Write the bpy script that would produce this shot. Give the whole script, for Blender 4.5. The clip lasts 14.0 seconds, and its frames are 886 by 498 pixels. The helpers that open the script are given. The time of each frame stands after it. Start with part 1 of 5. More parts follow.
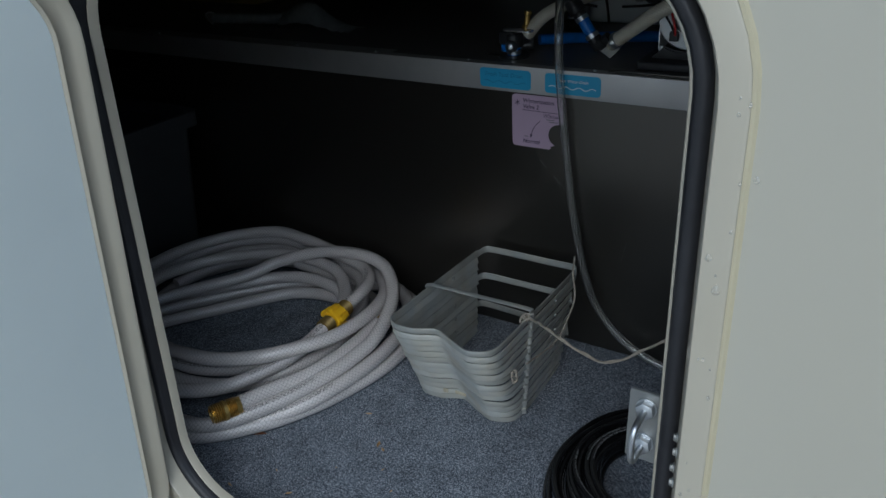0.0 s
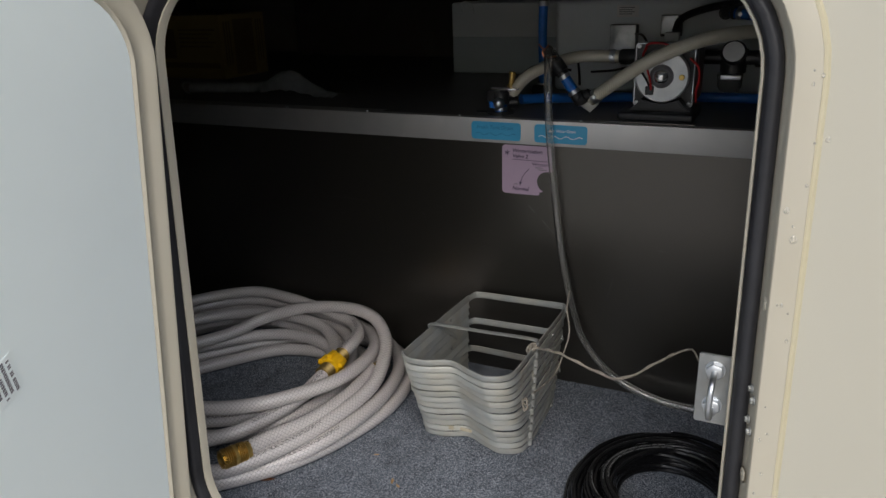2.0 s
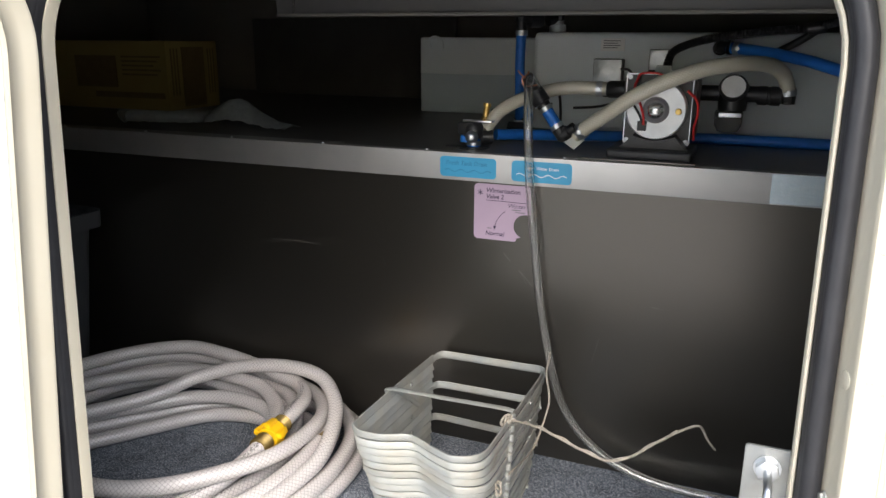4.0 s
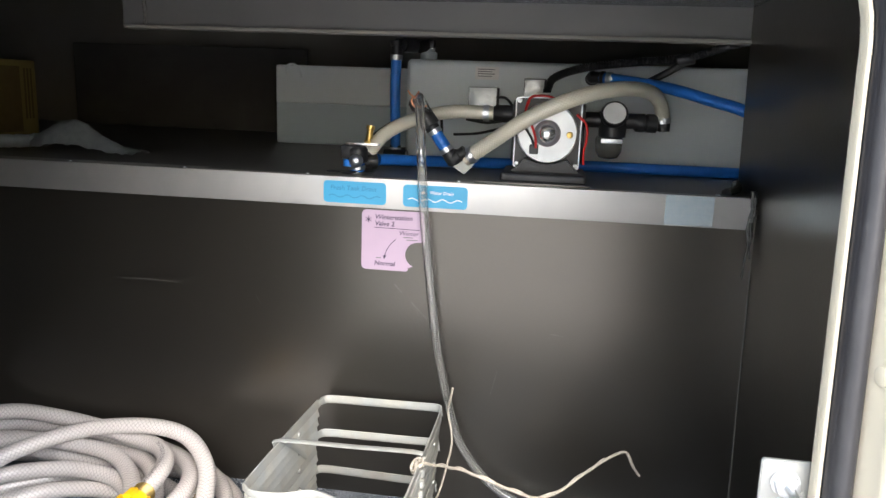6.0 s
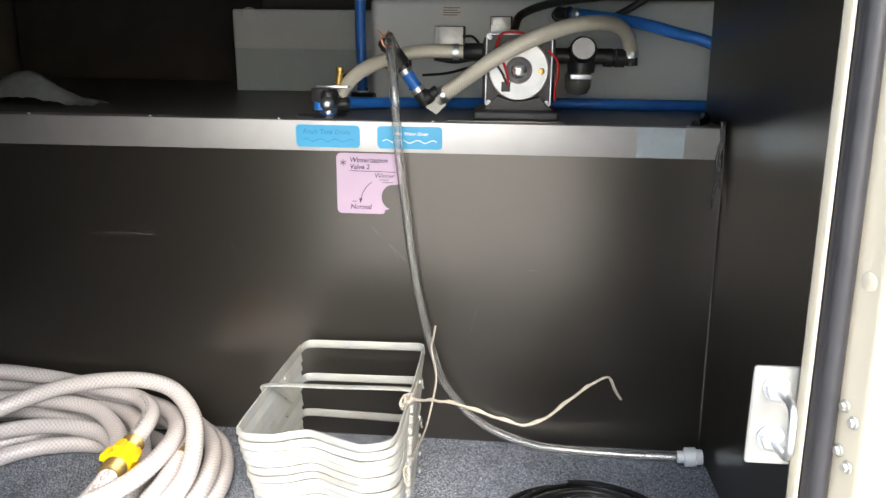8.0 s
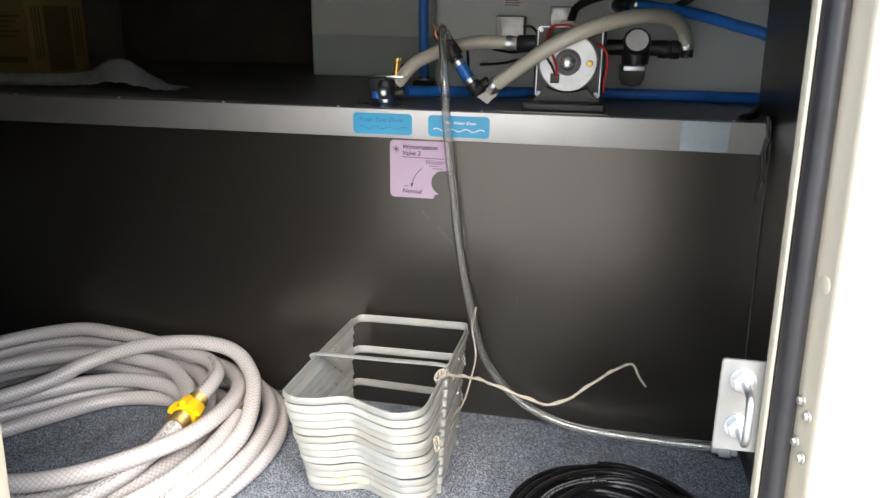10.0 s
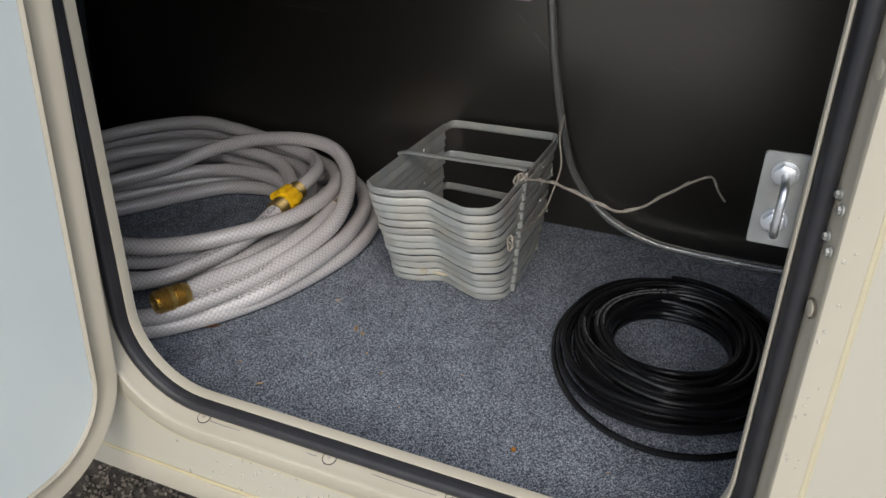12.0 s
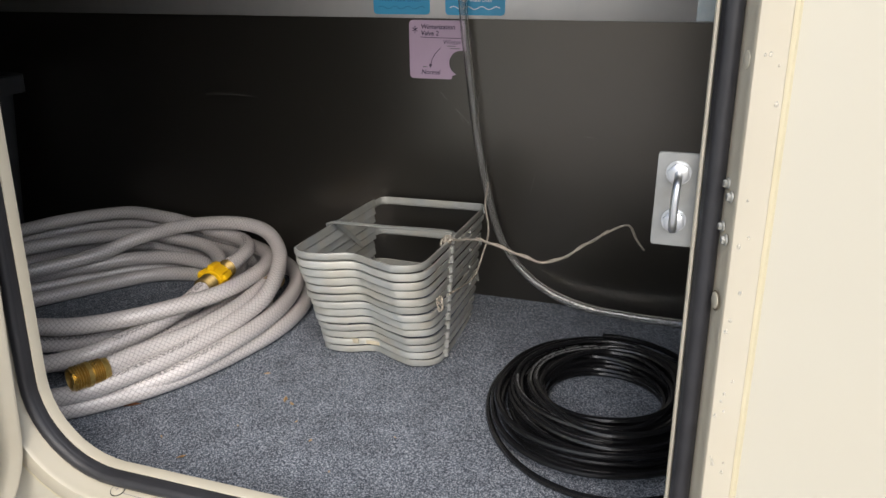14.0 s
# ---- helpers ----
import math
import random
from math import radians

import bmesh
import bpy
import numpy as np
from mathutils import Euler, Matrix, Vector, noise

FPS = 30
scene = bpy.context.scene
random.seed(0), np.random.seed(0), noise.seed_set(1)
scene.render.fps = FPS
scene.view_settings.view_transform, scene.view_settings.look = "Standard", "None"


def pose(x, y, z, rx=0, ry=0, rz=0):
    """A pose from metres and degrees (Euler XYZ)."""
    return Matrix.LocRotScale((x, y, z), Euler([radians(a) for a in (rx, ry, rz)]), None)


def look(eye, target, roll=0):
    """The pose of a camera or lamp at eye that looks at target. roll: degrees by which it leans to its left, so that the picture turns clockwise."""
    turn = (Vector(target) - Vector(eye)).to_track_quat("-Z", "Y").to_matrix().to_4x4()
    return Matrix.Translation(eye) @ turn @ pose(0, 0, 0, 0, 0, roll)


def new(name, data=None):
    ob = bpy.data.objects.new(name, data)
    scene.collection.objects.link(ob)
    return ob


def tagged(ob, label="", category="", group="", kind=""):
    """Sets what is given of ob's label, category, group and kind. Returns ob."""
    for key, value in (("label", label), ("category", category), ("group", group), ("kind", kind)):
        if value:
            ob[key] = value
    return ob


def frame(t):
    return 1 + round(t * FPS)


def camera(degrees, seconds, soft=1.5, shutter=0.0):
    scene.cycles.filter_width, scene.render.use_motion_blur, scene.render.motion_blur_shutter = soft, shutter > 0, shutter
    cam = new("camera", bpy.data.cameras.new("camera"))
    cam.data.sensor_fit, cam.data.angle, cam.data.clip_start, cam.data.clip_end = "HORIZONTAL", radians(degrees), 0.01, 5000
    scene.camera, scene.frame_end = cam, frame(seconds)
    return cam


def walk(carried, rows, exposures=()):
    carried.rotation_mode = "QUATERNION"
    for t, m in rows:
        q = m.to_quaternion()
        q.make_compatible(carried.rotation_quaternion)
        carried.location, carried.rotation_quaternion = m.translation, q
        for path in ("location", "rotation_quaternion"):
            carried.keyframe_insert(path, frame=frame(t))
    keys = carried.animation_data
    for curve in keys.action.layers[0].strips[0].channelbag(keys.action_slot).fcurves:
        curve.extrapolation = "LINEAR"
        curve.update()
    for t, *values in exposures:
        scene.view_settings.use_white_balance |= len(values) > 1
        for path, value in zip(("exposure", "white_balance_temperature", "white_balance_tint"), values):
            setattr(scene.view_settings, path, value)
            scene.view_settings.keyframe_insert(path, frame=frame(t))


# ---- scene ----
cam = camera(61.6, 14.0)
PATH = [
    (0, (0.135, 0.086, 0.674), (-0.84, 1.571, -0.245), -3.6),
    (0.5, (0.095, -0.055, 0.682), (-0.832, 1.499, -0.17), -4.7),
    (1, (0.095, -0.074, 0.658), (-0.771, 1.523, -0.179), -4.3),
    (1.5, (0.092, -0.065, 0.648), (-0.725, 1.578, -0.148), -3.3),
    (2, (0.054, -0.047, 0.622), (-0.745, 1.654, -0.06), -1.8),
    (4.5, (-0.022, 0.097, 0.538), (-0.676, 1.913, 0.013), 1.3),
    (5, (-0.059, 0.103, 0.508), (-0.567, 1.976, 0.021), 1.9),
    (5.5, (-0.095, 0.112, 0.513), (-0.474, 2.023, 0.06), 2.1),
    (6, (-0.102, 0.115, 0.527), (-0.383, 2.053, 0.119), 2.1),
    (6.5, (-0.113, 0.115, 0.544), (-0.318, 2.071, 0.182), 1.7),
    (7, (-0.118, 0.111, 0.53), (-0.298, 2.061, 0.123), 1.2),
    (7.5, (-0.126, 0.108, 0.516), (-0.285, 2.04, 0.023), 0.7),
    (10, (-0.064, 0.071, 0.536), (-0.46, 1.94, -0.058), 0.7),
    (10.5, (-0.028, 0.061, 0.54), (-0.611, 1.87, -0.083), 0.5),
    (11, (-0.008, 0.054, 0.545), (-0.716, 1.782, -0.172), 0.5),
    (11.5, (0.001, 0.046, 0.533), (-0.721, 1.685, -0.357), 0.3),
    (12, (-0.004, 0.059, 0.512), (-0.668, 1.654, -0.495), -0.0),
    (12.5, (-0.073, 0.085, 0.49), (-0.581, 1.756, -0.483), 0.1),
    (13, (-0.176, 0.089, 0.486), (-0.516, 1.832, -0.434), 0.0),
    (13.5, (-0.137, 0.06, 0.46), (-0.522, 1.843, -0.362), 0.2),
    (14, (0.027, 0.038, 0.454), (-0.554, 1.812, -0.264), -0.4),
]
EXPOSURES = [(0.0, -0.9, 5500, 3), (0.3, -0.55, 6200, 8), (0.6, -0.4, 6500, 10), (2.2, -0.3, 6500, 10), (4.3, 1.35, 6600, 10), (5.0, 1.55, 6600, 10), (6.0, 2.05, 6600, 10), (6.5, 2.2, 6600, 10), (7.0, 2.3, 6700, 10), (7.7, 2.2, 6750, 10), (9.8, 1.65, 6650, 10),
             (11.0, 1.05, 6550, 10), (11.6, 0.25, 6450, 10), (12.0, -0.12, 6450, 10), (12.5, 0.08, 6500, 10), (13.0, 0.42, 6500, 10), (13.5, 0.45, 6600, 10), (14.0, 0.33, 6700, 11)]
walk(cam, [(t, look(eye, target, roll)) for t, eye, target, roll in PATH], EXPOSURES)

# ---- daylight: overcast sky and a soft sun from behind the camera ----
world = bpy.data.worlds.new("overcast_sky")
scene.world = world
world.use_nodes = True
wn = world.node_tree.nodes
sky = wn.new("ShaderNodeTexSky")
sky.sky_type = "NISHITA"
sky.sun_disc = False
sky.sun_elevation, sky.sun_rotation = radians(46), radians(160)
sky.air_density, sky.dust_density = 1.0, 3.0
wn["Background"].inputs["Strength"].default_value = 0.15
world.node_tree.links.new(sky.outputs[0], wn["Background"].inputs["Color"])
sun_data = bpy.data.lights.new("sun", "SUN")
sun_data.energy, sun_data.angle, sun_data.color = 2.0, radians(62), (0.96, 0.99, 1.0)
sun = new("sun", sun_data)
sun.matrix_world = look((2.0, -4.6, 5.4), (-0.2, 0.6, 0.3))


# ---- materials ----
def mat(name, color, rough=0.6, metal=0.0, color2=None, scale=30.0, amount=0.5, bump=0.0, bump_scale=None, detail=4.0,
        spec=0.5, stain=None, stain_scale=4.0, stain_amount=0.4, transmission=0.0, ior=1.45, coat=0.0, alpha=1.0):
    m = bpy.data.materials.new(name)
    m.use_nodes = True
    n, l = m.node_tree.nodes, m.node_tree.links
    b = n["Principled BSDF"]
    b.inputs["Roughness"].default_value = rough
    b.inputs["Metallic"].default_value = metal
    b.inputs["Specular IOR Level"].default_value = spec
    b.inputs["Transmission Weight"].default_value = transmission
    b.inputs["IOR"].default_value = ior
    b.inputs["Coat Weight"].default_value = coat
    b.inputs["Alpha"].default_value = alpha
    tc = n.new("ShaderNodeTexCoord")
    base = n.new("ShaderNodeRGB")
    base.outputs[0].default_value = (*color, 1)
    out = base.outputs[0]
    if color2:
        nz = n.new("ShaderNodeTexNoise")
        nz.inputs["Scale"].default_value, nz.inputs["Detail"].default_value = scale, detail
        l.new(tc.outputs["Object"], nz.inputs["Vector"])
        ramp = n.new("ShaderNodeValToRGB")
        ramp.color_ramp.elements[0].position, ramp.color_ramp.elements[1].position = 0.5 - amount / 2, 0.5 + amount / 2
        l.new(nz.outputs["Fac"], ramp.inputs["Fac"])
        mix = n.new("ShaderNodeMix")
        mix.data_type = "RGBA"
        l.new(ramp.outputs["Color"], mix.inputs["Factor"])
        l.new(out, mix.inputs["A"])
        mix.inputs["B"].default_value = (*color2, 1)
        out = mix.outputs["Result"]
    if stain:
        nz2 = n.new("ShaderNodeTexNoise")
        nz2.inputs["Scale"].default_value, nz2.inputs["Detail"].default_value, nz2.inputs["Distortion"].default_value = stain_scale, 6, 0.4
        l.new(tc.outputs["Object"], nz2.inputs["Vector"])
        r2 = n.new("ShaderNodeMapRange")
        r2.inputs["From Min"].default_value, r2.inputs["From Max"].default_value = 0.48, 0.75
        r2.inputs["To Max"].default_value = stain_amount
        l.new(nz2.outputs["Fac"], r2.inputs["Value"])
        mix2 = n.new("ShaderNodeMix")
        mix2.data_type = "RGBA"
        l.new(r2.outputs["Result"], mix2.inputs["Factor"])
        l.new(out, mix2.inputs["A"])
        mix2.inputs["B"].default_value = (*stain, 1)
        out = mix2.outputs["Result"]
        rr = n.new("ShaderNodeMapRange")
        rr.inputs["From Min"].default_value, rr.inputs["From Max"].default_value = 0.3, 0.7
        rr.inputs["To Min"].default_value, rr.inputs["To Max"].default_value = rough * 0.95, min(1.0, rough * 1.06)
        l.new(nz2.outputs["Fac"], rr.inputs["Value"])
        l.new(rr.outputs["Result"], b.inputs["Roughness"])
    l.new(out, b.inputs["Base Color"])
    if bump:
        nb = n.new("ShaderNodeTexNoise")
        nb.inputs["Scale"].default_value, nb.inputs["Detail"].default_value = bump_scale or scale, 3
        l.new(tc.outputs["Object"], nb.inputs["Vector"])
        bp = n.new("ShaderNodeBump")
        bp.inputs["Strength"].default_value, bp.inputs["Distance"].default_value = bump, 0.002
        l.new(nb.outputs["Fac"], bp.inputs["Height"])
        l.new(bp.outputs["Normal"], b.inputs["Normal"])
    return m


def math_node(m, op, a, b=None):
    nd = m.node_tree.nodes.new("ShaderNodeMath")
    nd.operation = op
    for i, v in enumerate((a, b)):
        if v is None:
            continue
        if isinstance(v, (int, float)):
            nd.inputs[i].default_value = v
        else:
            m.node_tree.links.new(v, nd.inputs[i])
    return nd.outputs[0]


def braided(name, color, thread, print_color, pitch, around, rough=0.35, depth=0.35, thread_width=0.13, print_share=0.17):
    """Clear-coated hose over a braid of crossing threads, with a line of small dark print along it. UV: metres along, turns around."""
    m = bpy.data.materials.new(name)
    m.use_nodes = True
    n, l = m.node_tree.nodes, m.node_tree.links
    b = n["Principled BSDF"]
    b.inputs["Roughness"].default_value = rough
    b.inputs["Coat Weight"].default_value = 0.6
    b.inputs["Coat Roughness"].default_value = 0.25
    uv = n.new("ShaderNodeUVMap")
    sep = n.new("ShaderNodeSeparateXYZ")
    l.new(uv.outputs[0], sep.inputs[0])
    u, v = sep.outputs[0], sep.outputs[1]
    along = math_node(m, "MULTIPLY", u, 1.0 / pitch)
    turn = math_node(m, "MULTIPLY", v, around)
    lines = []
    for op in ("ADD", "SUBTRACT"):
        ph = math_node(m, "FRACT", math_node(m, op, along, turn))
        lines.append(math_node(m, "LESS_THAN", math_node(m, "ABSOLUTE", math_node(m, "SUBTRACT", ph, 0.5)), thread_width))
    net = math_node(m, "MAXIMUM", lines[0], lines[1])
    tc = n.new("ShaderNodeTexCoord")
    nz = n.new("ShaderNodeTexNoise")
    nz.inputs["Scale"].default_value = 14
    l.new(tc.outputs["Object"], nz.inputs["Vector"])
    tint = n.new("ShaderNodeMix")
    tint.data_type = "RGBA"
    l.new(nz.outputs["Fac"], tint.inputs["Factor"])
    tint.inputs["A"].default_value = (*[c * 0.86 for c in color], 1)
    tint.inputs["B"].default_value = (*color, 1)
    mix = n.new("ShaderNodeMix")
    mix.data_type = "RGBA"
    l.new(math_node(m, "MULTIPLY", net, depth), mix.inputs["Factor"])
    l.new(tint.outputs["Result"], mix.inputs["A"])
    mix.inputs["B"].default_value = (*thread, 1)
    # print: short strokes in stretches along one side
    strokes = n.new("ShaderNodeTexNoise")
    strokes.noise_dimensions = "2D"
    strokes.inputs["Scale"].default_value, strokes.inputs["Detail"].default_value = 1.0, 1
    comb = n.new("ShaderNodeCombineXYZ")
    l.new(math_node(m, "MULTIPLY", u, 360.0), comb.inputs[0])
    l.new(math_node(m, "MULTIPLY", v, 38.0), comb.inputs[1])
    l.new(comb.outputs[0], strokes.inputs["Vector"])
    glyph = math_node(m, "GREATER_THAN", strokes.outputs["Fac"], 0.5)
    band = math_node(m, "LESS_THAN", math_node(m, "ABSOLUTE", math_node(m, "SUBTRACT", v, 0.30)), 0.045)
    stretch = math_node(m, "LESS_THAN", math_node(m, "FRACT", math_node(m, "MULTIPLY", u, 1.3)), print_share)
    ink = math_node(m, "MULTIPLY", math_node(m, "MULTIPLY", glyph, band), stretch)
    mix2 = n.new("ShaderNodeMix")
    mix2.data_type = "RGBA"
    l.new(math_node(m, "MULTIPLY", ink, 0.6), mix2.inputs["Factor"])
    l.new(mix.outputs["Result"], mix2.inputs["A"])
    mix2.inputs["B"].default_value = (*print_color, 1)
    l.new(mix2.outputs["Result"], b.inputs["Base Color"])
    bp = n.new("ShaderNodeBump")
    bp.inputs["Strength"].default_value, bp.inputs["Distance"].default_value = 0.25, 0.0006
    l.new(net, bp.inputs["Height"])
    l.new(bp.outputs["Normal"], b.inputs["Normal"])
    return m


def carpet_mat():
    m = mat("carpet_fleece", (0.055, 0.065, 0.085), 1.0, spec=0.1)
    n, l = m.node_tree.nodes, m.node_tree.links
    b = n["Principled BSDF"]
    tc = n.new("ShaderNodeTexCoord")
    fine = n.new("ShaderNodeTexNoise")
    fine.inputs["Scale"].default_value, fine.inputs["Detail"].default_value, fine.inputs["Roughness"].default_value = 720, 4, 0.7
    mid = n.new("ShaderNodeTexNoise")
    mid.inputs["Scale"].default_value, mid.inputs["Detail"].default_value = 24, 5
    fibre = n.new("ShaderNodeTexNoise")
    fibre.inputs["Scale"].default_value, fibre.inputs["Detail"].default_value = 900, 3
    for x in (fine, mid, fibre):
        l.new(tc.outputs["Object"], x.inputs["Vector"])
    ramp = n.new("ShaderNodeValToRGB")
    e = ramp.color_ramp.elements
    e[0].position, e[0].color = 0.39, (0.036, 0.044, 0.058, 1)
    e[1].position, e[1].color = 0.625, (0.47, 0.50, 0.55, 1)
    k = ramp.color_ramp.elements.new(0.5)
    k.color = (0.130, 0.149, 0.180, 1)
    l.new(fine.outputs["Fac"], ramp.inputs["Fac"])
    worn = n.new("ShaderNodeMapRange")
    worn.inputs["From Min"].default_value, worn.inputs["From Max"].default_value = 0.3, 0.7
    worn.inputs["To Min"].default_value, worn.inputs["To Max"].default_value = 0.8, 1.15
    l.new(mid.outputs["Fac"], worn.inputs["Value"])
    mul = n.new("ShaderNodeMix")
    mul.data_type, mul.blend_type = "RGBA", "MULTIPLY"
    mul.inputs["Factor"].default_value = 1
    l.new(ramp.outputs["Color"], mul.inputs["A"])
    l.new(worn.outputs["Result"], mul.inputs["B"])
    l.new(mul.outputs["Result"], b.inputs["Base Color"])
    bp = n.new("ShaderNodeBump")
    bp.inputs["Strength"].default_value, bp.inputs["Distance"].default_value = 0.4, 0.002
    l.new(fibre.outputs["Fac"], bp.inputs["Height"])
    l.new(bp.outputs["Normal"], b.inputs["Normal"])
    return m


CREAM = mat("cream_aluminium_paint", (0.52, 0.48, 0.385), 0.38, color2=(0.49, 0.45, 0.36), scale=8, stain=(0.42, 0.36, 0.25), stain_scale=14, stain_amount=0.25, bump=0.03, bump_scale=60)
SKIN = mat("cream_fibreglass_skin", (0.52, 0.495, 0.41), 0.32, color2=(0.49, 0.465, 0.385), scale=3, stain=(0.5, 0.45, 0.34), stain_scale=5, stain_amount=0.2, bump=0.02, bump_scale=25)
SEALANT = mat("yellowed_sealant", (0.54, 0.48, 0.32), 0.5, color2=(0.56, 0.51, 0.36), scale=40, bump=0.2, bump_scale=90)
RUBBER = mat("black_rubber_seal", (0.018, 0.018, 0.021), 0.42, color2=(0.03, 0.03, 0.034), scale=50, bump=0.08, bump_scale=120)
DOOR_WHITE = mat("white_door_liner", (0.84, 0.91, 0.90), 0.3, color2=(0.81, 0.88, 0.87), scale=4, stain=(0.74, 0.80, 0.79), stain_scale=9, stain_amount=0.15, bump=0.02, bump_scale=14)
PANEL = mat("dark_film_plywood", (0.0135, 0.0124, 0.011), 0.29, color2=(0.0105, 0.0097, 0.0087), scale=12, stain=(0.023, 0.0215, 0.019), stain_scale=5, stain_amount=0.3, bump=0.05, bump_scale=220, spec=0.95, ior=1.58)
PANEL.node_tree.nodes["Principled BSDF"].inputs["Specular Tint"].default_value = (1.0, 0.94, 0.85, 1)
SHELF = mat("dark_shelf_board", (0.105, 0.100, 0.092), 0.36, color2=(0.088, 0.084, 0.078), scale=20, stain=(0.17, 0.165, 0.158), stain_scale=11, stain_amount=0.4, bump=0.05, bump_scale=150)
BEAM = mat("grey_beam_film", (0.145, 0.142, 0.136), 0.4, color2=(0.125, 0.122, 0.117), scale=10, stain=(0.14, 0.135, 0.13), stain_scale=16, stain_amount=0.3, bump=0.04, bump_scale=120)
CEIL = mat("glossy_dark_ceiling_film", (0.20, 0.225, 0.245), 0.25, color2=(0.175, 0.20, 0.22), scale=6, stain=(0.24, 0.265, 0.29), stain_scale=9, stain_amount=0.12, bump=0.04, bump_scale=40)
VOID = mat("dark_unfinished_board", (0.27, 0.255, 0.225), 0.6, color2=(0.21, 0.20, 0.18), scale=6, bump=0.1, bump_scale=80)
ALU = mat("milled_aluminium", (0.52, 0.51, 0.495), 0.50, 0.9, color2=(0.46, 0.46, 0.455), scale=9, stain=(0.42, 0.42, 0.42), stain_scale=25, stain_amount=0.35, bump=0.05, bump_scale=160)
STRAP = mat("galvanised_strap", (0.53, 0.515, 0.45), 0.45, 0.30, color2=(0.41, 0.44, 0.45), scale=22, stain=(0.36, 0.29, 0.19), stain_scale=30, stain_amount=0.35, bump=0.06, bump_scale=160)
sn, sl = STRAP.node_tree.nodes, STRAP.node_tree.links
piece = sn.new("ShaderNodeObjectInfo")
shade = sn.new("ShaderNodeMapRange")
shade.inputs["To Min"].default_value, shade.inputs["To Max"].default_value = 0.78, 1.18
sl.new(piece.outputs["Random"], shade.inputs["Value"])
tone = sn.new("ShaderNodeMix")
tone.data_type, tone.blend_type = "RGBA", "MULTIPLY"
tone.inputs["Factor"].default_value = 1
strap_base = sn["Principled BSDF"].inputs["Base Color"]
sl.new(strap_base.links[0].from_socket, tone.inputs["A"])
sl.new(shade.outputs["Result"], tone.inputs["B"])
sl.new(tone.outputs["Result"], strap_base)
RIVET = mat("dull_rivet", (0.46, 0.46, 0.43), 0.55, 0.6, color2=(0.34, 0.34, 0.31), scale=200)
HINGE = mat("bright_hinge_knuckle", (0.80, 0.80, 0.76), 0.35, 0.6, color2=(0.62, 0.62, 0.58), scale=160)
LEAF_PALE = mat("pale_dry_leaf", (0.55, 0.50, 0.38), 0.8, color2=(0.44, 0.38, 0.26), scale=180)
STICKER = mat("worn_clear_sticker", (0.84, 0.90, 0.89), 0.4, color2=(0.81, 0.87, 0.86), scale=80)
SEAM = mat("aged_seam_sealant", (0.52, 0.46, 0.31), 0.5, color2=(0.58, 0.50, 0.30), scale=30)
SEAM_DIRT = mat("brown_grime", (0.16, 0.13, 0.09), 0.8, color2=(0.11, 0.09, 0.06), scale=200)
PLATE_ZINC = mat("dull_zinc_plate", (0.38, 0.39, 0.385), 0.5, 0.85, color2=(0.30, 0.31, 0.305), scale=70, stain=(0.30, 0.28, 0.24), stain_scale=45, stain_amount=0.5, bump=0.12, bump_scale=90)
ZINC = mat("bright_zinc", (0.60, 0.62, 0.65), 0.36, 1.0, color2=(0.6, 0.63, 0.66), scale=60, stain=(0.5, 0.48, 0.44), stain_scale=40, stain_amount=0.4, bump=0.05, bump_scale=150)
CHROME = mat("chrome", (0.85, 0.85, 0.85), 0.2, 0.85)
BRASS = mat("brass", (0.66, 0.47, 0.16), 0.28, 0.78, color2=(0.54, 0.37, 0.11), scale=120, stain=(0.2, 0.12, 0.04), stain_scale=90, stain_amount=0.4)
DARK_BRASS = mat("tarnished_brass", (0.34, 0.24, 0.09), 0.35, 0.7, color2=(0.22, 0.15, 0.05), scale=150)
TANK_WET = mat("grey_tank_with_water", (0.56, 0.64, 0.68), 0.40, color2=(0.52, 0.60, 0.64), scale=5, bump=0.05, bump_scale=35)
COPPER = mat("copper_wire", (0.65, 0.28, 0.16), 0.3, 1.0)
YELLOW = mat("yellow_plastic", (0.93, 0.55, 0.010), 0.35, color2=(0.85, 0.48, 0.010), scale=80, bump=0.05)
WHITE_HOSE = braided("white_braided_hose", (0.68, 0.64, 0.625), (0.22, 0.20, 0.20), (0.03, 0.03, 0.03), 0.0062, 10.0, depth=0.6, thread_width=0.07)
CREAM_HOSE = braided("cream_braided_hose", (0.74, 0.70, 0.58), (0.36, 0.31, 0.22), (0.16, 0.05, 0.04), 0.0040, 13.0, rough=0.45, depth=0.5, thread_width=0.10, print_share=0.62)
COAX = mat("black_cable_jacket", (0.007, 0.007, 0.008), 0.19, color2=(0.010, 0.010, 0.011), scale=60, bump=0.03, bump_scale=100, spec=0.6)
CARPET = carpet_mat()
BLUE_PEX = mat("blue_pipe", (0.02, 0.17, 0.60), 0.36, color2=(0.025, 0.19, 0.64), scale=30, stain=(0.01, 0.05, 0.2), stain_scale=50, stain_amount=0.25)
BLACK_PLASTIC = mat("black_plastic", (0.016, 0.016, 0.017), 0.38, color2=(0.028, 0.028, 0.03), scale=70, bump=0.05, bump_scale=200)
TANK = mat("grey_polyethylene_tank", (0.80, 0.85, 0.87), 0.40, color2=(0.76, 0.81, 0.83), scale=5, stain=(0.66, 0.71, 0.74), stain_scale=3, stain_amount=0.4, bump=0.06, bump_scale=35)
PAPER = mat("paper_label", (0.90, 0.89, 0.88), 0.6, color2=(0.80, 0.79, 0.78), scale=60)
INK = mat("dark_print", (0.03, 0.03, 0.03), 0.6)
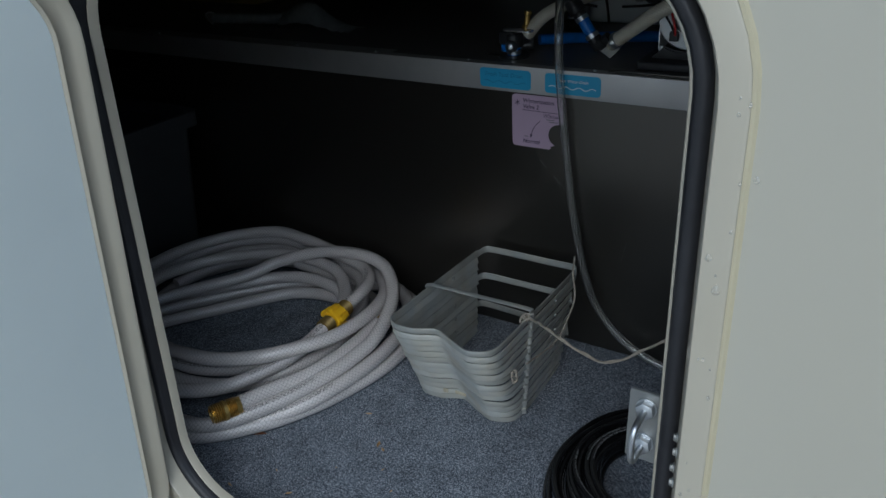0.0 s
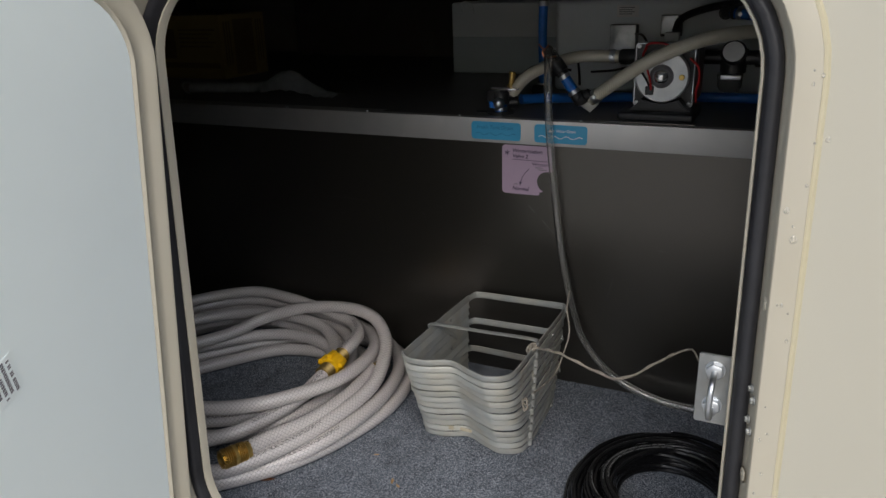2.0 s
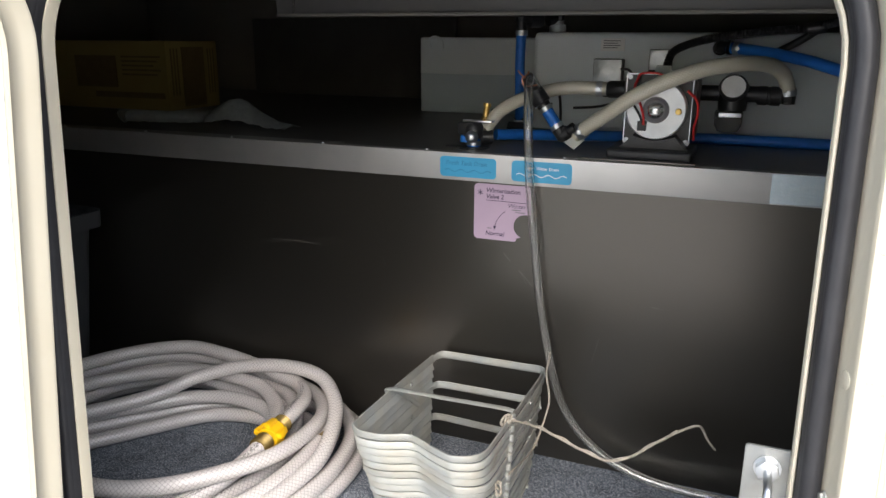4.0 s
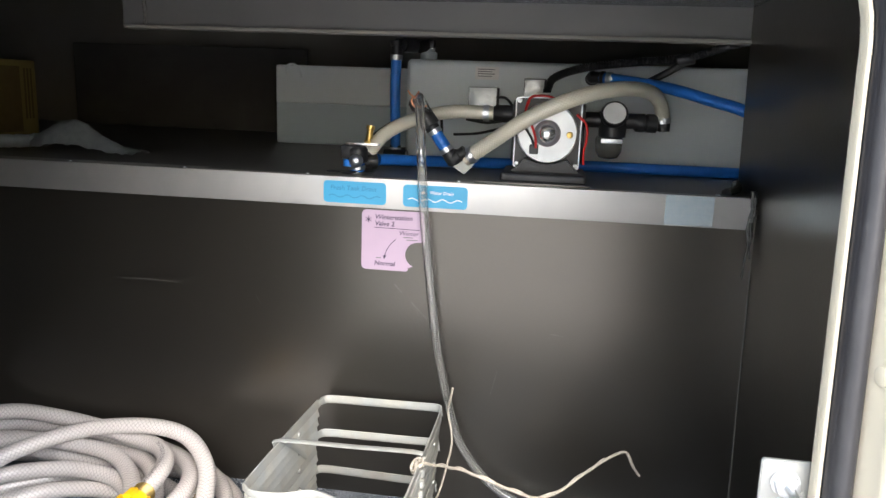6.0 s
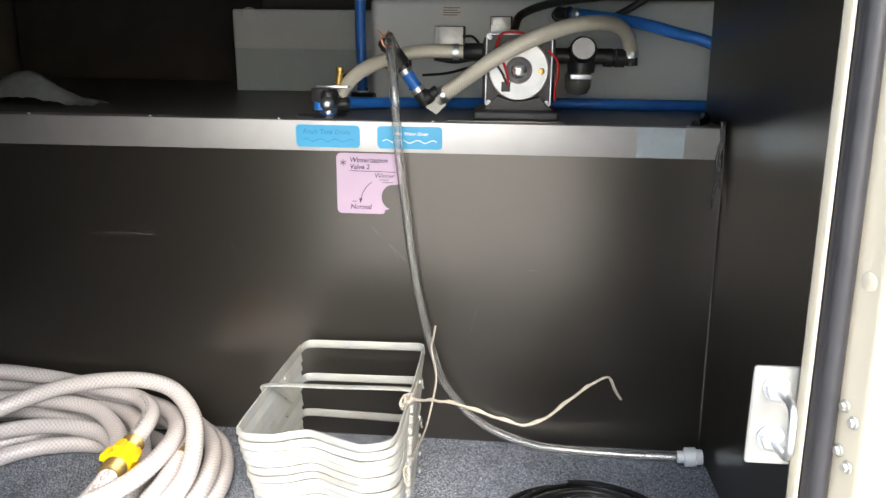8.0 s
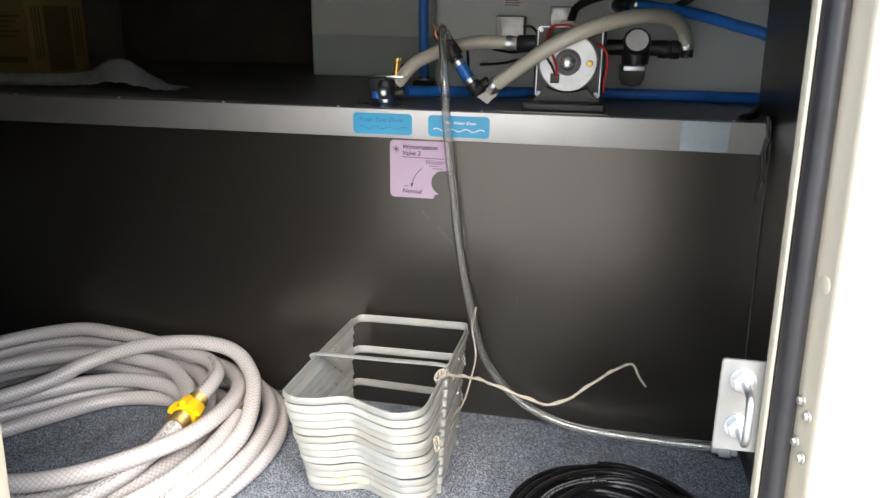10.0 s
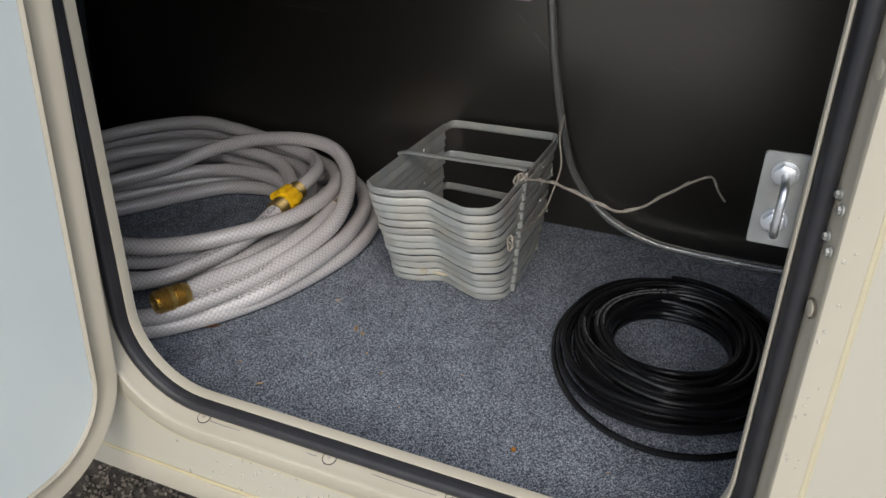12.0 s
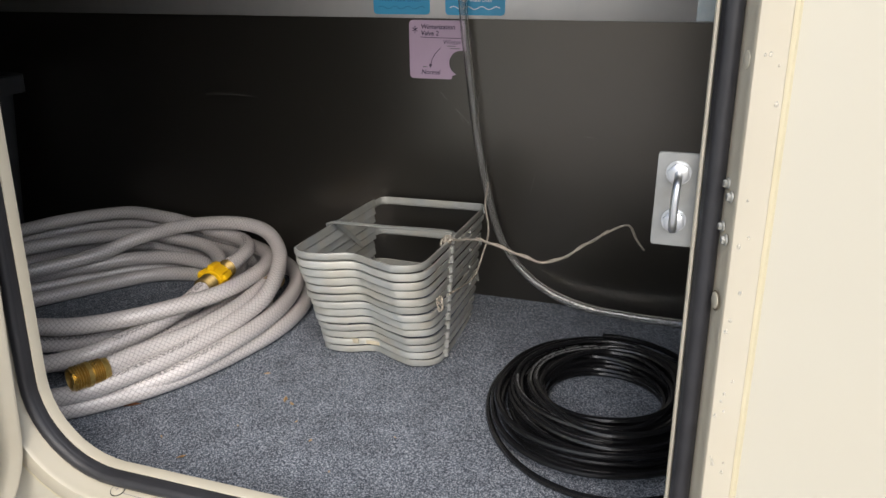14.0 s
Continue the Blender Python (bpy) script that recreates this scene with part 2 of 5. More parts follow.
FADED_INK = mat("faded_grey_print", (0.20, 0.19, 0.20), 0.6)
LABEL_BLUE = mat("light_blue_vinyl", (0.065, 0.40, 0.66), 0.35, color2=(0.06, 0.37, 0.62), scale=30)
WAVE_BLUE = mat("dark_blue_print", (0.03, 0.20, 0.42), 0.4)
WHITE_INK = mat("white_print", (0.85, 0.88, 0.9), 0.5)
PINK = mat("pink_vinyl", (0.54, 0.40, 0.52), 0.38, color2=(0.50, 0.37, 0.485), scale=40)
PURPLE_INK = mat("dark_purple_print", (0.06, 0.04, 0.08), 0.5)
CLEAR = mat("clear_vinyl_tube", (0.93, 0.93, 0.91), 0.07, transmission=0.95, ior=1.38, coat=0.5)
WHITE_PLASTIC = mat("white_plastic", (0.72, 0.75, 0.77), 0.4, color2=(0.66, 0.69, 0.71), scale=60)
TWINE = mat("dirty_twine", (0.44, 0.40, 0.34), 0.9, color2=(0.3, 0.26, 0.21), scale=260, bump=0.5, bump_scale=500)
RED_WIRE = mat("red_wire", (0.55, 0.02, 0.02), 0.4)
MOTOR_WHITE = mat("pale_zinc_end_cap", (0.74, 0.76, 0.76), 0.35, 0.3, color2=(0.54, 0.56, 0.57), scale=40)
BOWL = mat("smoky_clear_bowl", (0.35, 0.35, 0.34), 0.15, transmission=0.7, ior=1.3)
CARTON = mat("yellow_printed_carton", (0.30, 0.24, 0.075), 0.7, color2=(0.27, 0.21, 0.065), scale=18, stain=(0.2, 0.15, 0.05), stain_scale=8, stain_amount=0.4)
CARTON_INK = mat("brown_carton_print", (0.13, 0.09, 0.03), 0.7, color2=(0.17, 0.12, 0.045), scale=60)
FILM = mat("crumpled_clear_film", (0.42, 0.45, 0.45), 0.3, color2=(0.3, 0.33, 0.33), scale=70, bump=0.6, bump_scale=120, alpha=0.75)
FILM_TAPE = mat("bluish_clear_tape", (0.50, 0.60, 0.66), 0.25, 0.5, color2=(0.58, 0.66, 0.70), scale=120, bump=0.2, bump_scale=150)
BIN = mat("dark_grey_bin_plastic", (0.07, 0.075, 0.08), 0.5, color2=(0.06, 0.064, 0.07), scale=20)
LEAF = mat("dry_leaf", (0.60, 0.40, 0.20), 0.8, color2=(0.42, 0.25, 0.11), scale=200)
RUST_LEAF = mat("rust_brown_leaf", (0.22, 0.085, 0.03), 0.8, color2=(0.16, 0.06, 0.02), scale=150)
WATER = mat("water_bead", (0.74, 0.71, 0.62), 0.04, alpha=0.35, spec=1.0)
CAULK = mat("black_glossy_caulk", (0.014, 0.014, 0.014), 0.26, bump=0.5, bump_scale=80)
SCUFF = mat("pale_scuff", (0.15, 0.145, 0.13), 0.7, color2=(0.07, 0.067, 0.06), scale=300)
FOIL = mat("dull_foil", (0.74, 0.76, 0.78), 0.38, 0.6, color2=(0.42, 0.44, 0.45), scale=45, bump=0.8, bump_scale=60)
AMBER = mat("amber_resin", (0.36, 0.15, 0.025), 0.25)
COAX_PRINT = braided("printed_black_cable", (0.009, 0.009, 0.010), (0.009, 0.009, 0.010), (0.38, 0.38, 0.38), 0.005, 4.0, rough=0.22, depth=0.0)
PALE_GROUND = mat("pale_concrete", (0.60, 0.58, 0.55), 0.8, color2=(0.54, 0.52, 0.49), scale=2, stain=(0.46, 0.44, 0.41), stain_scale=0.6, stain_amount=0.4, bump=0.2, bump_scale=40)
GRAVEL = mat("dark_gravel", (0.10, 0.085, 0.068), 0.85, color2=(0.02, 0.018, 0.016), scale=45, stain=(0.16, 0.15, 0.13), stain_scale=60, stain_amount=0.6, bump=0.8, bump_scale=50)
FOAM = mat("pale_red_cloth", (0.25, 0.06, 0.05), 0.9)


# ---- mesh helpers ----
ORIGIN = {}


def thing(name, at, label, category, group="", kind=""):
    ob = new(name)
    ob.empty_display_size = 0.02
    ob.location = at
    ORIGIN[ob.name] = Vector(at)
    return tagged(ob, label, category, group, kind)


def finish(bm, name, material, smooth=True, angle=40):
    bmesh.ops.recalc_face_normals(bm, faces=bm.faces)
    me = bpy.data.meshes.new(name)
    for f in bm.faces:
        f.smooth = smooth
    if smooth:
        for e in bm.edges:
            if len(e.link_faces) == 2 and e.calc_face_angle(0) > radians(angle):
                e.smooth = False
    bm.to_mesh(me)
    bm.free()
    me.materials.append(material)
    return me


def part(name, bm, material, parent, label="", smooth=True):
    """Links a bmesh, given in world coordinates, as one mesh under a thing or a part."""
    o = ORIGIN[parent.name]
    bm.transform(Matrix.Translation(-o))
    ob = new(name, finish(bm, name, material, smooth))
    ob.parent = parent
    ORIGIN[ob.name] = o
    return tagged(ob, label)


def solo(name, bm, material, label, category, group="", kind="", smooth=True):
    """A top-level thing of one mesh."""
    c = Vector((0, 0, 0))
    if bm.verts:
        xs, ys, zs = zip(*[v.co for v in bm.verts])
        c = Vector(((min(xs) + max(xs)) / 2, (min(ys) + max(ys)) / 2, min(zs)))
    bm.transform(Matrix.Translation(-c))
    ob = new(name, finish(bm, name, material, smooth))
    ob.location = c
    ORIGIN[ob.name] = c
    return tagged(ob, label, category, group, kind)


def box(x0, x1, y0, y1, z0, z1, bevel=0.0, seg=2):
    bm = bmesh.new()
    bmesh.ops.create_cube(bm, size=1)
    bm.transform(Matrix.Translation(((x0 + x1) / 2, (y0 + y1) / 2, (z0 + z1) / 2)) @ Matrix.Diagonal((x1 - x0, y1 - y0, z1 - z0, 1)))
    if bevel:
        bmesh.ops.bevel(bm, geom=bm.edges[:], offset=bevel, segments=seg, profile=0.6, affect="EDGES")
    return bm


def merge(*bms):
    a = bms[0]
    for b in bms[1:]:
        me = bpy.data.meshes.new("tmp")
        b.to_mesh(me)
        b.free()
        a.from_mesh(me)
        bpy.data.meshes.remove(me)
    return a


def catmull(pts, step):
    """A smooth line through the points, sampled at about that step."""
    p = [Vector(q) for q in pts]
    p = [2 * p[0] - p[1], *p, 2 * p[-1] - p[-2]]
    out = []
    for i in range(1, len(p) - 2):
        a, b, c, d = p[i - 1:i + 3]
        k = max(2, int((c - b).length / step))
        for j in range(k):
            t = j / k
            out.append(0.5 * (2 * b + (c - a) * t + (2 * a - 5 * b + 4 * c - d) * t * t + (3 * b - a - 3 * c + d) * t ** 3))
    out.append(p[-2])
    return out


def sweep(path, radius, sides=10, caps=True, flat=1.0, up=(0, 0, 1), uv=False, wall=0.0):
    """A tube along a line of points. radius: one number or one a point. flat: its thickness over its width."""
    bm = bmesh.new()
    layer = bm.loops.layers.uv.new("UVMap") if uv else None
    pts = [Vector(q) for q in path]
    n = len(pts)
    t0 = (pts[1] - pts[0]).normalized()
    nrm = Vector(up) - t0 * Vector(up).dot(t0)
    if nrm.length < 1e-3:
        nrm = Vector((1, 0, 0)) - t0 * t0.x
    nrm.normalize()
    rings, lengths, run = [], [], 0.0
    for i, q in enumerate(pts):
        tan = (pts[min(i + 1, n - 1)] - pts[max(i - 1, 0)]).normalized()
        nrm = (nrm - tan * nrm.dot(tan)).normalized()
        side = tan.cross(nrm)
        r = radius[i] if isinstance(radius, (list, tuple)) else radius
        rings.append([bm.verts.new(q + side * r * math.cos(2 * math.pi * k / sides) + nrm * r * flat * math.sin(2 * math.pi * k / sides)) for k in range(sides)])
        if i:
            run += (q - pts[i - 1]).length
        lengths.append(run)
    for i in range(n - 1):
        for k in range(sides):
            k2 = (k + 1) % sides
            f = bm.faces.new((rings[i][k], rings[i][k2], rings[i + 1][k2], rings[i + 1][k]))
            if layer:
                for lp, (u, v) in zip(f.loops, ((lengths[i], k), (lengths[i], k + 1), (lengths[i + 1], k + 1), (lengths[i + 1], k))):
                    lp[layer].uv = (u, v / sides)
    if caps:
        bm.faces.new(rings[0][::-1])
        bm.faces.new(rings[-1])
    return bm


def lathe(profile, base, axis=(0, 0, 1), sides=20):
    """A turned body: profile of (distance along the axis, radius) from base."""
    a = Vector(axis).normalized()
    pts = [Vector(base) + a * d for d, _ in profile]
    bm = bmesh.new()
    s = a.orthogonal().normalized()
    t = a.cross(s)
    rings = [[bm.verts.new(p + (s * math.cos(2 * math.pi * k / sides) + t * math.sin(2 * math.pi * k / sides)) * max(r, 1e-5)) for k in range(sides)] for p, (_, r) in zip(pts, profile)]
    for i in range(len(rings) - 1):
        for k in range(sides):
            bm.faces.new((rings[i][k], rings[i][(k + 1) % sides], rings[i + 1][(k + 1) % sides], rings[i + 1][k]))
    bm.faces.new(rings[0][::-1])
    bm.faces.new(rings[-1])
    return bm


def rounded(x0, x1, z0, z1, r, seg=10):
    """Points (x, z) round a rectangle with rounded corners."""
    out = []
    for cx, cz, a0 in ((x1 - r, z1 - r, 0), (x0 + r, z1 - r, 90), (x0 + r, z0 + r, 180), (x1 - r, z0 + r, 270)):
        for i in range(seg + 1):
            a = radians(a0 + 90 * i / seg)
            out.append((cx + r * math.cos(a), cz + r * math.sin(a)))
    return out


def ring(rect, profile, m, close=False, seg=10, taper=0.0):
    """Sweeps a profile of (offset outward, depth) round a rounded rectangle (x0, x1, z0, z1, r) in the wall's own plane; taper widens its foot."""
    x0, x1, z0, z1, r = rect
    mid = (x0 + x1) / 2
    bm = bmesh.new()
    loops = []
    for o, w in profile:
        loops.append([bm.verts.new((x - (x - mid) * taper * (z - 0.36), w, z)) for x, z in rounded(x0 - o, x1 + o, z0 - o, z1 + o, max(r + o, 0.004), seg)])
    pairs = list(zip(loops, loops[1:])) + ([(loops[-1], loops[0])] if close else [])
    n = len(loops[0])
    for a, b in pairs:
        for k in range(n):
            bm.faces.new((a[k], a[(k + 1) % n], b[(k + 1) % n], b[k]))
    bm.transform(m)
    return bm


def plate(outline, y0, y1, m=None, bevel=0.0):
    """A slab from an outline of (x, z) points between two depths."""
    bm = bmesh.new()
    a = [bm.verts.new((x, y0, z)) for x, z in outline]
    b = [bm.verts.new((x, y1, z)) for x, z in outline]
    fa = bm.faces.new(a)
    bm.faces.new(b[::-1])
    n = len(a)
    for k in range(n):
        bm.faces.new((a[k], b[k], b[(k + 1) % n], a[(k + 1) % n]))
    if bevel:
        bmesh.ops.recalc_face_normals(bm, faces=bm.faces)
        bmesh.ops.bevel(bm, geom=[e for e in bm.edges if e in fa.edges[:]], offset=bevel, segments=2, affect="EDGES")
    if m:
        bm.transform(m)
    return bm


def writing(text, size, m, shear=0.0, spacing=1.0, bold=0.0):
    """Words as a thin mesh, standing in the xz plane of m, facing -y, from their lower left corner."""
    cu = bpy.data.curves.new("text", "FONT")
    cu.body, cu.size, cu.shear, cu.space_character, cu.offset, cu.resolution_u = text, size, shear, spacing, bold, 2
    ob = new("text", cu)
    bpy.context.view_layer.update()
    me = bpy.data.meshes.new_from_object(ob.evaluated_get(bpy.context.evaluated_depsgraph_get()))
    bpy.data.objects.remove(ob)
    bpy.data.curves.remove(cu)
    bm = bmesh.new()
    bm.from_mesh(me)
    bpy.data.meshes.remove(me)
    bm.transform(m @ Matrix.Rotation(radians(90), 4, "X"))
    return bm


def ribbon(points, width, y):
    """A flat stroke through (x, z) points at one depth."""
    bm = bmesh.new()
    p = [Vector((a, 0, b)) for a, b in points]
    prev = None
    for i, q in enumerate(p):
        t = (p[min(i + 1, len(p) - 1)] - p[max(i - 1, 0)]).normalized()
        s = Vector((-t.z, 0, t.x)) * width / 2
        cur = (bm.verts.new((q.x + s.x, y, q.z + s.z)), bm.verts.new((q.x - s.x, y, q.z - s.z)))
        if prev:
            bm.faces.new((prev[0], prev[1], cur[1], cur[0]))
        prev = cur
    return bm


def hex_nut(base, axis, r, h, m=None):
    bm = lathe([(0, r), (h, r), (h + 0.0006, r * 0.85)], base, axis, 6)
    if m:
        bm.transform(m)
    return bm


# ---- the compartment: floor, walls, shelf, ceiling ----
def setting(name, bm, material, label, category, smooth=False):
    return solo(name, bm, material, label, category, kind="structure", smooth=smooth)


BACK, RIGHT, SHELF_Z = 1.0, 0.129, 0.4215
setting("floor", box(-1.75, RIGHT + 0.013, 0.487, BACK, -0.03, 0.0), CARPET, "blue-grey speckled fleece carpet on the compartment floor", "carpet")
setting("wall_back", box(-1.75, RIGHT + 0.02, BACK, BACK + 0.012, -0.03, 0.405), PANEL, "dark brown film-faced plywood back panel with faint scuffs", "wall")
side = box(RIGHT, RIGHT + 0.012, 0.49, 1.098, -0.03, 0.80)
for v in side.verts:
    v.co.x += 0.026 * (0.43 - v.co.z)
setting("wall_right", side, PANEL, "dark film-faced plywood side panel beside the shelf", "wall")
setting("wall_right_rear", box(0.36, 0.38, 1.0, 1.97, 0.38, 0.80), VOID, "dark board wall closing the pump space", "wall")
setting("wall_left", box(-1.77, -1.75, 0.49, 2.0, -0.03, 0.80), VOID, "dark far end wall of the compartment", "wall")
setting("wall_rear", box(-1.75, 0.38, 1.95, 1.97, 0.38, 0.80), VOID, "dark board wall behind the water tanks", "wall")
shelf = thing("shelf", (-0.8, 1.4, 0.405), "dark board shelf edged with scratched aluminium angle", "shelf", kind="structure")
part("board", box(-1.75, 0.36, 1.002, 1.95, 0.405, SHELF_Z), SHELF, shelf, smooth=False)
# thin overlay sheet lying on the right half of the board
ov = plate([(-0.545, 1.012), (0.355, 1.012), (0.355, 1.60), (-0.47, 1.60)], 0.0, 0.0018)
ov.transform(Matrix(((1, 0, 0, 0), (0, 0, 1, 0), (0, 1, 0, SHELF_Z + 0.0004), (0, 0, 0, 1))))
part("overlay_sheet", ov, SHELF, shelf, "thin dark overlay sheet", smooth=False)
edge = merge(box(-1.75, RIGHT - 0.002, 0.9955, 0.9985, 0.3870, 0.4235, 0.0006), box(-1.75, RIGHT - 0.002, 0.9985, 1.030, 0.4220, 0.4236, 0.0004))
part("edge_angle", edge, ALU, shelf, "milled aluminium angle edging with scratches")
for x in (-1.42, -1.07, -0.895, -0.728, -0.569, -0.405, -0.215, 0.087):
    part("screw", lathe([(0, 0.0028), (0.0012, 0.0026), (0.0018, 0.0012)], (x, 1.006, 0.4236), sides=10), ZINC, shelf, "small bright screw head")
# dark caulk at the shelf's corner
cj = random.Random(17)
for j in range(4):
    line = catmull([(RIGHT - 0.007 + 0.003 * (j % 2) + cj.uniform(-0.002, 0.002), 0.9935 + 0.001 * j, 0.432 - 0.013 * k) for k in range(5 + 2 * (j % 3))], 0.004)
    blob = [max(0.0006, cj.uniform(0.0012, 0.0034) * (1 - 0.7 * i / len(line))) for i in range(len(line))]
    part("corner_caulk", sweep(line, blob, 7), CAULK, shelf, "smeared black caulk")
ck2 = sweep(catmull([(RIGHT - 0.03, 1.02, 0.425), (RIGHT - 0.012, 1.05, 0.427), (RIGHT - 0.006, 1.08, 0.43)], 0.008), 0.006, 7)
part("corner_caulk", ck2, CAULK, shelf, "smeared black caulk")
# fine pale joint between the back and the side panel
solo("corner_joint", sweep([(RIGHT + 0.0095, BACK - 0.001, 0.02), (RIGHT + 0.0012, BACK - 0.001, 0.34)], 0.0009, 6), SCUFF, "thin pale joint line in the panel corner", "joint", kind="structure")

ceiling = box(-0.705, RIGHT, 0.52, 1.10, 0.642, 0.70, 0.006, 3)
setting("ceiling", ceiling, CEIL, "glossy dark blue-grey compartment ceiling panel", "ceiling", smooth=True)
setting("ceiling_upper", box(-1.77, 0.38, 0.50, 1.97, 0.80, 0.82), VOID, "dark upper ceiling above the water tanks", "ceiling")
beam = thing("beam", (-0.28, 1.11, 0.60), "dark panelled cross beam under the ceiling", "beam", kind="structure")
part("beam_face", box(-0.700, 0.36, 1.100, 1.118, 0.604, 0.660, 0.001), BEAM, beam, smooth=False)
part("beam_rail", box(-0.695, 0.36, 1.092, 1.120, 0.600, 0.6045, 0.001), VOID, beam, smooth=False)
part("caulk_mark", sweep(catmull([(-0.668, 1.0985, 0.638), (-0.667, 1.0985, 0.622), (-0.668, 1.0985, 0.606)], 0.004), [0.002, 0.003, 0.0025, 0.003, 0.002] + [0.002] * 12, 6), SCUFF, beam, "pale dried caulk streak")
setting("rear_panel", box(-1.30, -0.70, 1.86, 1.88, 0.4225, 0.62, 0.002), SHELF, "dull brown board standing behind the shelf", "panel")

# pale scuffs on the back panel
for i, pts in enumerate((((-0.290, 0.292), (-0.280, 0.281)), ((-0.268, 0.270), (-0.246, 0.248)), ((-0.262, 0.262), (-0.257, 0.252)),
                         ((-0.661, 0.273), (-0.61, 0.2745), (-0.573, 0.272)), ((-0.156, 0.189), (-0.163, 0.157)), ((-0.094, 0.243), (-0.078, 0.241)), ((-0.473, 0.264), (-0.466, 0.252)))):
    solo("scuff", ribbon(pts, 0.0007 if i not in (0, 1) else 0.0018, BACK - 0.0006), SCUFF, "faint pale scuff on the dark back panel", "scuff", "scuffs on the back panel", kind="structure", smooth=False)

# ---- side wall of the vehicle, with the hatch frame; it leans a little outward at its foot ----
LEAN = pose(0, 0.480, 0.3, -2.5) @ Matrix.Translation((0, 0, -0.3))
OPEN = (-0.489, 0.0378, 0.0385, 0.632, 0.075)
SKIN_W = -0.022


def skin_wall():
    bm = bmesh.new()
    hole = (OPEN[0] - 0.028, OPEN[1] + 0.028, OPEN[2] - 0.028, OPEN[3] + 0.028, OPEN[4] + 0.028)
    inner = rounded(*hole)
    cx, cz = (hole[0] + hole[1]) / 2, (hole[2] + hole[3]) / 2
    X0, X1, Z0, Z1 = -2.2, 2.2, -0.046, 2.3
    outer = []
    for x, z in inner:
        dx, dz = x - cx, z - cz
        k = min((X1 - cx) / dx if dx > 1e-6 else 1e9, (X0 - cx) / dx if dx < -1e-6 else 1e9, (Z1 - cz) / dz if dz > 1e-6 else 1e9, (Z0 - cz) / dz if dz < -1e-6 else 1e9)
        outer.append((cx + dx * k, cz + dz * k))
    corner = [(X1, Z1), (X0, Z1), (X0, Z0), (X1, Z0)]
    for c in corner:
        j = min(range(len(outer)), key=lambda i: (outer[i][0] - c[0]) ** 2 + (outer[i][1] - c[1]) ** 2)
        outer[j] = c
    n = len(inner)
    for w in (SKIN_W, SKIN_W + 0.038):
        a = [bm.verts.new((x, w, z)) for x, z in inner]
        b = [bm.verts.new((x, w, z)) for x, z in outer]
        for k in range(n):
            bm.faces.new((a[k], a[(k + 1) % n], b[(k + 1) % n], b[k]))
    bm.verts.ensure_lookup_table()
    for off in (0, n):
        for k in range(n):
            i, j = off + k, off + (k + 1) % n
            bm.faces.new([bm.verts[q] for q in (i, j, 2 * n + j, 2 * n + i)])
    bm.transform(LEAN)
    return bm


setting("wall_front", skin_wall(), SKIN, "glossy cream fibreglass side wall of the trailer", "wall")
skirt = thing("skirt_trim", (-0.2, 0.46, -0.07), "cream skirt trim under the side wall with a yellowed sealant seam", "trim", kind="structure")
for bm_, m_, nm in ((box(-2.2, 2.2, SKIN_W - 0.003, SKIN_W + 0.04, -0.075, -0.0475, 0.002), CREAM, "skirt_rail"),):
    bm_.transform(LEAN)
    part(nm, bm_, m_, skirt)
seam = sweep(catmull([(-2.0 + i * 0.1, SKIN_W - 0.001 + 0.0006 * math.sin(i * 2.3), -0.0465 + 0.0006 * math.sin(i * 1.7)) for i in range(41)], 0.03), 0.0015, 6)
seam.transform(LEAN)
part("seam_bead", seam, SEAM, skirt, "yellowed sealant bead")
setting("under_floor", box(-2.1, 2.1, 0.52, 2.0, -0.075, -0.032), VOID, "dark underside board of the trailer", "underside")
# the rest of the trailer's shell
setting("shell_roof", box(-2.2, 2.2, 0.60, 2.6, 2.20, 2.24), SKIN, "plain roof of the trailer", "roof")

setting("shell_back", box(-2.2, 2.2, 2.56, 2.60, -0.075, 2.20), SKIN, "plain far side wall of the trailer", "wall")
for x in (-2.2, 2.16):
    setting("shell_end", box(x, x + 0.04, 0.60, 2.56, -0.075, 2.20), SKIN, "plain end wall of the trailer", "wall")

# the frame: lip, channel and flange; the opening is a little wider at its foot
def frame_ring(profile, close=False):
    return ring(OPEN, profile, LEAN, close, taper=0.05)


hatch_frame = thing("hatch_frame", (-0.23, 0.48, 0.02), "cream aluminium hatch frame with black rubber seal and screws", "hatch frame", kind="structure")
part("lip", frame_ring([(0.0, 0.008), (0.0, -0.0010), (0.0006, -0.0018), (0.0020, -0.0018), (0.0026, -0.0010), (0.0026, 0.008)], True), CREAM, hatch_frame)
part("channel", frame_ring([(0.0026, 0.003), (0.0138, 0.000), (0.0146, -0.0060), (0.0158, -0.0085), (0.0196, -0.0215), (0.0202, -0.0240), (0.0212, -0.0252), (0.0350, -0.0252), (0.0368, -0.0242), (0.0372, -0.0212)]), CREAM, hatch_frame, "cream channel and flange")
part("sealant", frame_ring([(0.0366, -0.0218), (0.0370, -0.0240), (0.0392, -0.0240), (0.0410, -0.0218)]), SEALANT, hatch_frame, "yellowed sealant line")
bulb = [(0.0094 + 0.0058 * math.cos(radians(a)), -0.0052 + 0.0074 * math.sin(radians(a))) for a in range(0, 360, 30)]
part("bulb_seal", frame_ring(bulb, True), RUBBER, hatch_frame, "black rubber bulb seal")
part("seal_flap", frame_ring([(0.0030, 0.002), (0.0028, -0.0050), (0.0042, -0.0075), (0.0060, -0.007), (0.0060, 0.002)], True), RUBBER, hatch_frame, "black rubber seal flap")
SLOPE = Vector((0, -0.28, 0.96))
